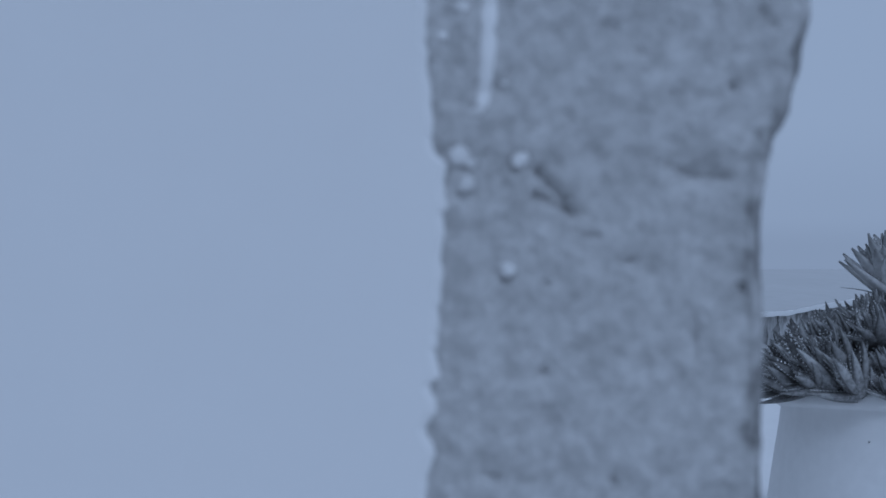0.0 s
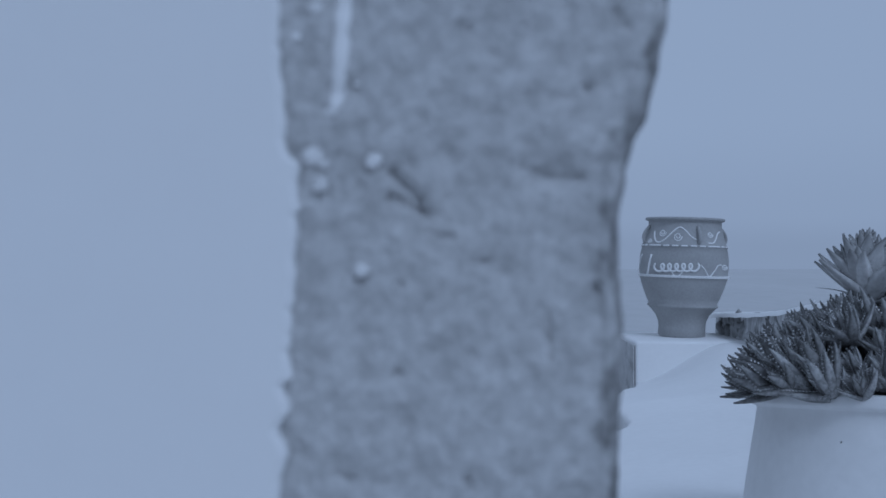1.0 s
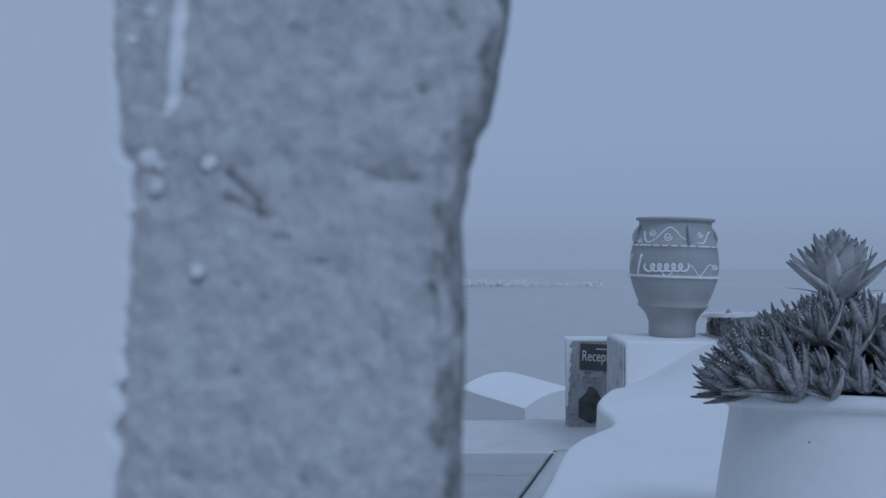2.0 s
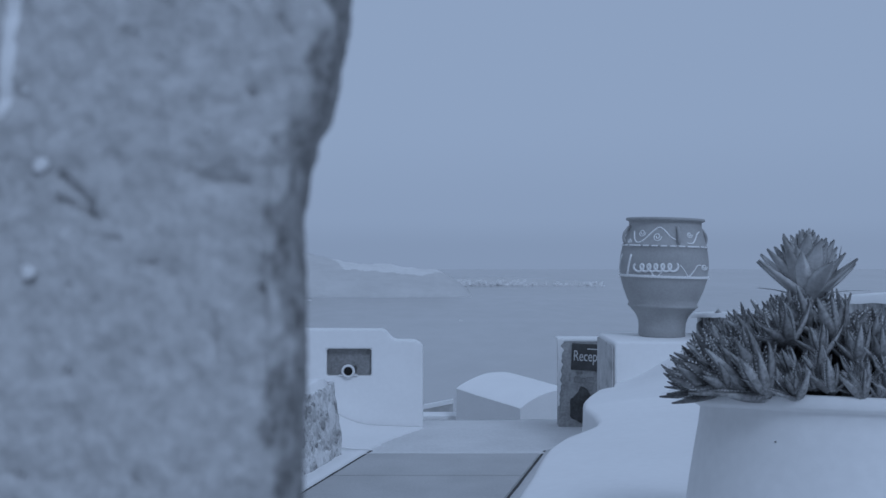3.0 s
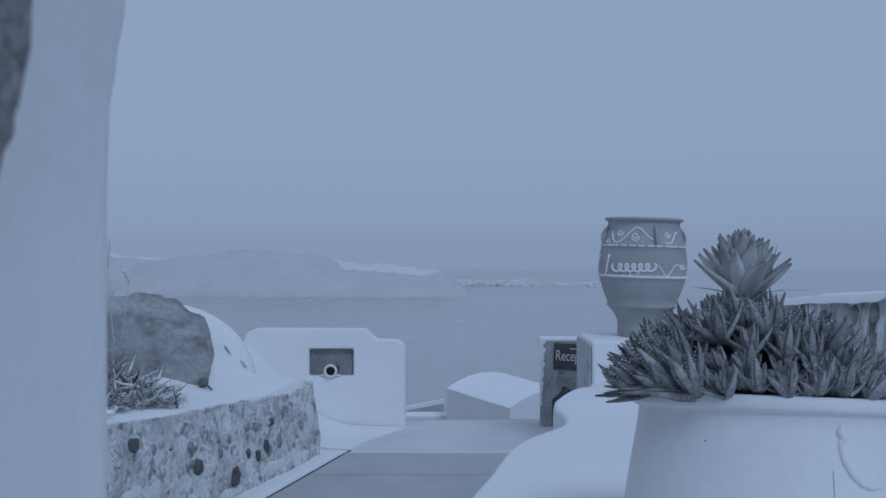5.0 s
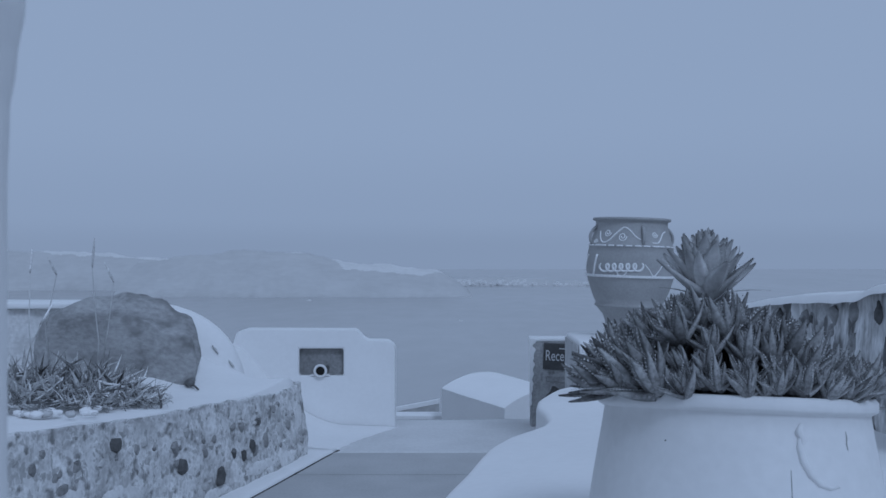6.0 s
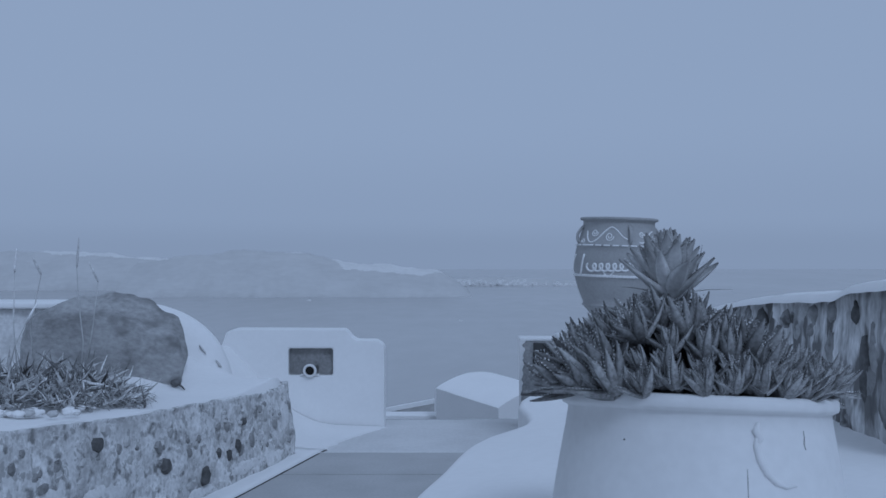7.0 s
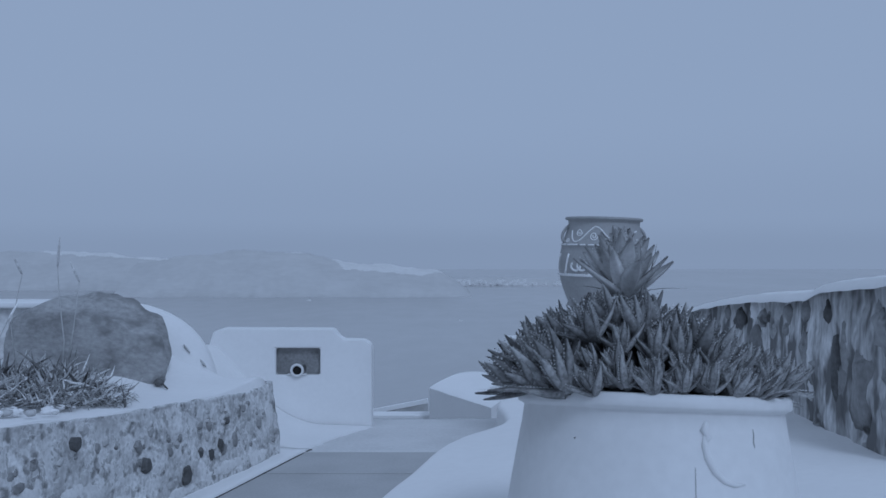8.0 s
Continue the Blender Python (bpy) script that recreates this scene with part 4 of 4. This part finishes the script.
# ---- plants ----
def leaf_mesh(name, length, width, thickness, curl, material, teeth=9, seed=0, fold=.35, full=1.9):
    """A fleshy tapering leaf that grows along x and curls up, with small pale teeth on both margins."""
    bm = bmesh.new()
    n, rng = 9, random.Random(seed)
    rows, mid = [], []
    bend = rng.uniform(-.12, .12)
    for k in range(n + 1):
        t = k / n
        w = width * (.72 + .5 * t - .25 * t * t if t < .25 else .86 * (1 - ((t - .25) / .75) ** full)) + .0006
        c = Vector((length * (t - .10 * curl * t * t), length * bend * t * t, length * curl * t * t * .55))
        th = thickness * (1 - .8 * t)
        mid.append((c, w))
        row = []
        for side, lift in ((-1, 1), (-.45, 1 - fold * 2.2), (.45, 1 - fold * 2.2), (1, 1), (.5, -1.0), (-.5, -1.0)):
            row.append(bm.verts.new(c + Vector((0, side * w, lift * th * .5))))
        rows.append(row)
    for a, b in zip(rows, rows[1:]):
        for k in range(6):
            bm.faces.new((a[k], a[(k + 1) % 6], b[(k + 1) % 6], b[k]))
    bm.faces.new(rows[-1])
    for k in range(teeth):
        t = (k + .5) / teeth * .92
        i = min(int(t * n), n - 1)
        q = t * n - i
        c, w = mid[i][0].lerp(mid[i + 1][0], q), mid[i][1] + (mid[i + 1][1] - mid[i][1]) * q
        for s in (-1, 1):
            h = .0060 * (1 - .4 * t)
            base = c + Vector((0, s * w * .96, thickness * .4))
            tip = bm.verts.new(base + Vector((h * .5, s * h, h * .3)))
            f = bm.faces.new((bm.verts.new(base - Vector((h * .5, 0, 0))), bm.verts.new(base + Vector((h * .5, 0, 0))), tip))
            f.material_index = 1
    me = bpy.data.meshes.new(name)
    bm.to_mesh(me)
    bm.free()
    me.materials.append(material)
    me.materials.append(SPINE)
    me.polygons.foreach_set("use_smooth", [True] * len(me.polygons))
    return me


# leaves of several bends, shared by all plants of a kind
ALOE = [leaf_mesh("leaf", .102, .0158, .0165, c, LEAF, 13, k, .35, 2.0) for k, c in enumerate((.35, .55, .8, 1.0, .2, .6))]
AGAVE = [leaf_mesh("leaf", .130, .0245, .021, c, LEAF_PALE, 14, 20 + k, .25, 2.6) for k, c in enumerate((.08, .16, .24, .34))]
DRIED = [leaf_mesh("leaf", .12, .0075, .006, c, DRY if k != 3 else LEAF, 0, 40 + k, .5, 1.6) for k, c in enumerate((-1.6, .5, 1.8, 2.4, -.9, 1.2))]


def rosette(name, label, at, root, tilt_x, tilt_y, count, scale, meshes, seed, low=8, high=78, category="plant", group="", stem=True, stem_material=None, crowd=0, tall=0.0):
    """A plant of leaves in a spiral, the outer ones low and long, the inner ones upright and short."""
    rng = random.Random(seed)
    th = empty(name, Matrix.Translation(root), label, category, group)
    top = Vector(at) - Vector(root)
    lean = Euler((radians(tilt_y), radians(tilt_x), rng.uniform(0, 6.28))).to_matrix().to_4x4()
    if stem:
        bm = bmesh.new()
        tube(bm, [Vector((0, 0, -.01)), Vector((top.x * .35, top.y * .35, top.z * .75)), Vector((top.x * .7, top.y * .7, top.z * .97)), top + Vector((0, 0, .004))], [.008, .008, .008, .009], 8)
        part("stem", bm, stem_material or DARK, th)
    tilt = Euler((radians(tilt_y), radians(tilt_x), 0)).to_matrix().to_4x4()
    for k in range(count):
        f = k / max(1, count - 1)
        up = low + (high - low) * f ** .8 + rng.uniform(-8, 8)
        round_ = k * 2.399 + rng.uniform(-.25, .25)
        up += max(0, -math.sin(round_)) * crowd * (1 - f)
        size = scale * (1.05 - (.42 if not tall else .22) * f) * rng.uniform(.85, 1.15 if not tall else 1.02)
        ob = new("leaf", meshes[k % len(meshes)])
        ob.parent = th
        turn = Matrix.Rotation(round_, 4, "Z") @ Matrix.Rotation(-radians(up), 4, "Y") @ Matrix.Rotation(rng.uniform(-.3, .3), 4, "X")
        ob.matrix_local = Matrix.Translation(top) @ tilt @ Matrix.Translation((0, 0, tall * f)) @ turn @ Matrix.Translation((.006, 0, 0)) @ Matrix.Diagonal((size, size * rng.uniform(.9, 1.2), size, 1))
    return th


def build_aloes():
    """Aloes in rings on the heaped soil: the outer ones lean out over the rim, the inner ones stand on longer stems."""
    rng = random.Random(12)
    k = 0
    for ring, count, climb, base_size in ((.27, 30, 0, .80), (.258, 27, .06, .62), (.24, 24, .22, .84), (.19, 18, .6, .92), (.125, 12, .9, 1.0), (.05, 5, 1.0, 1.0)):
        for q in range(count):
            a = 2 * math.pi * (q + rng.uniform(-.2, .2)) / count + ring * 9
            dx, dy = ring * math.cos(a), ring * math.sin(a)
            x, y = 1.10 + dx, 2.175 + dy
            # the clump is tallest a little off the middle and low at one end
            crest = .108 * math.exp(-((x - 1.01) / .18) ** 2) + .02
            z = 1.052 + .137 * (2.175 - y) + crest * climb + rng.uniform(-.006, .012)
            z += .042 * max(0, min(1, (-.06 - dx) / .1)) * (.22 + climb)
            x -= .03 * max(0, min(1, (-.1 - dx) / .1))
            y += .03 * max(0, min(1, (-.1 - dy) / .1))
            z -= .014 * max(0, min(1, (-.1 - dy) / .1)) + .03 * max(0, dx)
            lean = 165 * dx * (1.05 if dx < 0 else .8) + rng.uniform(-14, 14)
            size = base_size * rng.uniform(.88, 1.1) * (1.3 if dx < -.19 else .78 if dy < -.12 else 1)
            rosette("aloe", "spiny grey-green aloe with toothed fleshy leaves in the jar", (x, y, z), (1.10 + dx * .5, 2.175 + dy * .5, 1.03), lean, rng.uniform(-20, 20), rng.randint(19, 25), size, ALOE, 100 + k,
                    low=24 if dy < -.12 and dx > -.19 else 18, high=84, crowd=16, group="aloes in the jar")
            k += 1


build_aloes()
agave = rosette("agave", "large pale agave rosette standing above the aloes", (1.030, 2.20, 1.266), (1.06, 2.2, 1.03), -1, 0, 58, 1.1, AGAVE, 81, low=31, high=80, crowd=2, tall=.04)
rng = random.Random(31)
for k in range(13):
    # withered lower leaves that hang from its stem
    ob = new("dry_leaf", DRIED[k % len(DRIED)])
    ob.parent = agave
    ob.matrix_local = Matrix.Translation((1.034 - 1.06, .0, .225)) @ Matrix.Rotation(k * .7, 4, "Z") @ Matrix.Rotation(radians(rng.uniform(-48, 10)), 4, "Y") @ Matrix.Diagonal((.85, 1.5, .8, 1))

# dried plants on the bank by the boulder
def dry_shrub(x, y, z, size, seed):
    """A withered tangle: thin curled leaves that spring from a patch of short stems, some lying down."""
    rng = random.Random(seed)
    th = empty("dry_shrub", Matrix.Translation((x, y, z - .02)), "withered grey succulent with tangled dry leaves on the bank", "plant", "dry plants by the boulder")
    for k in range(5):
        a, r = rng.uniform(0, 6.28), rng.uniform(.02, .09) * size
        bm = bmesh.new()
        tube(bm, [Vector((r * math.cos(a) * .3, r * math.sin(a) * .3, -.02)), Vector((r * math.cos(a), r * math.sin(a), .03 * size)), Vector((r * math.cos(a) * 1.2, r * math.sin(a) * 1.2, .07 * size))], [.006, .005, .003], 6)
        part("stem", bm, DRY, th)
    for k in range(110):
        a, r = rng.uniform(0, 6.28), .15 * size * rng.random() ** .6
        up = rng.choice((rng.uniform(-15, 15), rng.uniform(5, 45), rng.uniform(25, 80)))
        q = size * rng.uniform(.4, .95)
        ob = new("leaf", DRIED[rng.randrange(len(DRIED))])
        ob.parent = th
        ob.matrix_local = Matrix.Translation((r * math.cos(a), r * math.sin(a), rng.uniform(.0, .07) * size)) @ Matrix.Rotation(a + rng.uniform(-1.3, 1.3), 4, "Z") @ Matrix.Rotation(-radians(up), 4, "Y") @ Matrix.Rotation(rng.uniform(-2.5, 2.5), 4, "X") @ Matrix.Diagonal((q, q * rng.uniform(.8, 1.8), q, 1))


for k, (x, y, z, s) in enumerate(((-1.50, 4.95, .60, 1.0), (-1.30, 5.0, .585, .9), (-1.62, 5.2, .60, 1.2), (-1.42, 5.3, .59, 1.1), (-1.22, 5.25, .565, .8), (-1.75, 4.95, .62, 1.2), (-1.85, 5.3, .62, 1.3), (-1.58, 5.5, .60, 1.1), (-1.40, 4.85, .60, .7), (-1.95, 5.0, .64, 1.2), (-1.72, 4.7, .64, .9), (-1.35, 5.15, .58, 1.0), (-1.15, 5.05, .565, .7), (-1.55, 5.05, .6, 1.2), (-1.68, 5.4, .6, 1.3))):
    dry_shrub(x, y, z, s, 300 + k)


def stalk(points, head):
    th = empty("grass_stalk", Matrix(), "thin pale dry grass stalk with a dark seed head", "grass", "grass stalks")
    bm = bmesh.new()
    tube(bm, points, [.0046] + [.0036] * (len(points) - 2) + [.0026], 6)
    part("stem", bm, PALE_STONE, th)
    bm = bmesh.new()
    a, b = Vector(points[-1]), Vector(points[-1]) + Vector(head)
    tube(bm, [a, a.lerp(b, .3), a.lerp(b, .7), b], [.004, .0075, .006, .002], 8)
    part("seed_head", bm, DRY, th)


stalk([(-1.46, 5.17, .60), (-1.44, 5.17, .88), (-1.465, 5.17, 1.10), (-1.475, 5.17, 1.28)], (.012, 0, .16))
stalk([(-1.46, 5.2, .60), (-1.40, 5.2, .95), (-1.37, 5.2, 1.20)], (-.05, 0, .11))
stalk([(-1.70, 5.2, .60), (-1.74, 5.2, .95), (-1.68, 5.2, 1.24)], (-.05, 0, .10))
stalk([(-1.80, 5.2, .62), (-1.83, 5.2, .95), (-1.825, 5.2, 1.25)], (.012, 0, .13))
stalk([(-1.86, 5.15, .62), (-1.80, 5.15, .86), (-1.74, 5.15, .98)], (.06, 0, .11))

# small pale stones among the dry plants
rng = random.Random(9)
for k in range(40):
    bm = bmesh.new()
    s = rng.uniform(.008, .028)
    y = rng.uniform(4.45, 5.1)
    knob(bm, (0, 0, 0), (s * 1.2, s, s * .7), k, .3)
    ob = part("pebble", bm, WHITE if k % 3 else PALE_STONE)
    ob.location = (rng.uniform(-1.75, -1.2), y, line(RUB_TOP, y) + .03)
    tagged(ob, "small whitewashed stone on the bank", "stone", "stones on the bank")


# ---- mouldings on the jar ----
def on_jar(x, z, lift=0.0):
    """The point of the jar's front wall at x across and height z, in the jar's own axes."""
    r = line([(z0, r0) for r0, z0 in ((.330, .0), (.339, .08), (.334, .16), (.323, .24), (.312, .31), (.302, .37), (.297, .408))], z) + lift
    return Vector((x, -math.sqrt(max(1e-4, r * r - x * x)), z))


jar_thing = bpy.data.objects["planter_jar"]
bm = bmesh.new()
tube(bm, [on_jar(x, z, .001) for x, z in ((.045, .37), (.042, .345), (.048, .318), (.062, .293), (.082, .275), (.104, .267), (.128, .268))], [.004, .007, .008, .008, .007, .005, .001], 10)
jar_handle = part("handle", bm, WHITE_SOFT, jar_thing, "curved moulded handle")
bm = bmesh.new()
tube(bm, [on_jar(x, z, .002) for x, z in ((.048, .392), (.042, .375), (.050, .36), (.040, .345))], [.003, .009, .008, .003], 8)
part("handle_knot", bm, WHITE_SOFT, jar_handle)
bm = bmesh.new()
tube(bm, [on_jar(x, z, .0005) for x, z in ((.155, .378), (.156, .365), (.154, .352), (.157, .34))], [.0006, .0012, .0014, .0006], 6)
part("chip", bm, STONE, jar_thing)
# thin dark upright line down the jar's front
bm = bmesh.new()
tube(bm, [on_jar(x, z, .0002) for x, z in ((.021, .30), (.020, .25), (.020, .15), (.021, .05))], .0009, 5)
part("seam", bm, STONE, jar_thing)
bm = bmesh.new()
knob(bm, on_jar(-.21, .345, 0), (.002, .002, .002), 3)
part("speck", bm, DARK, jar_thing)
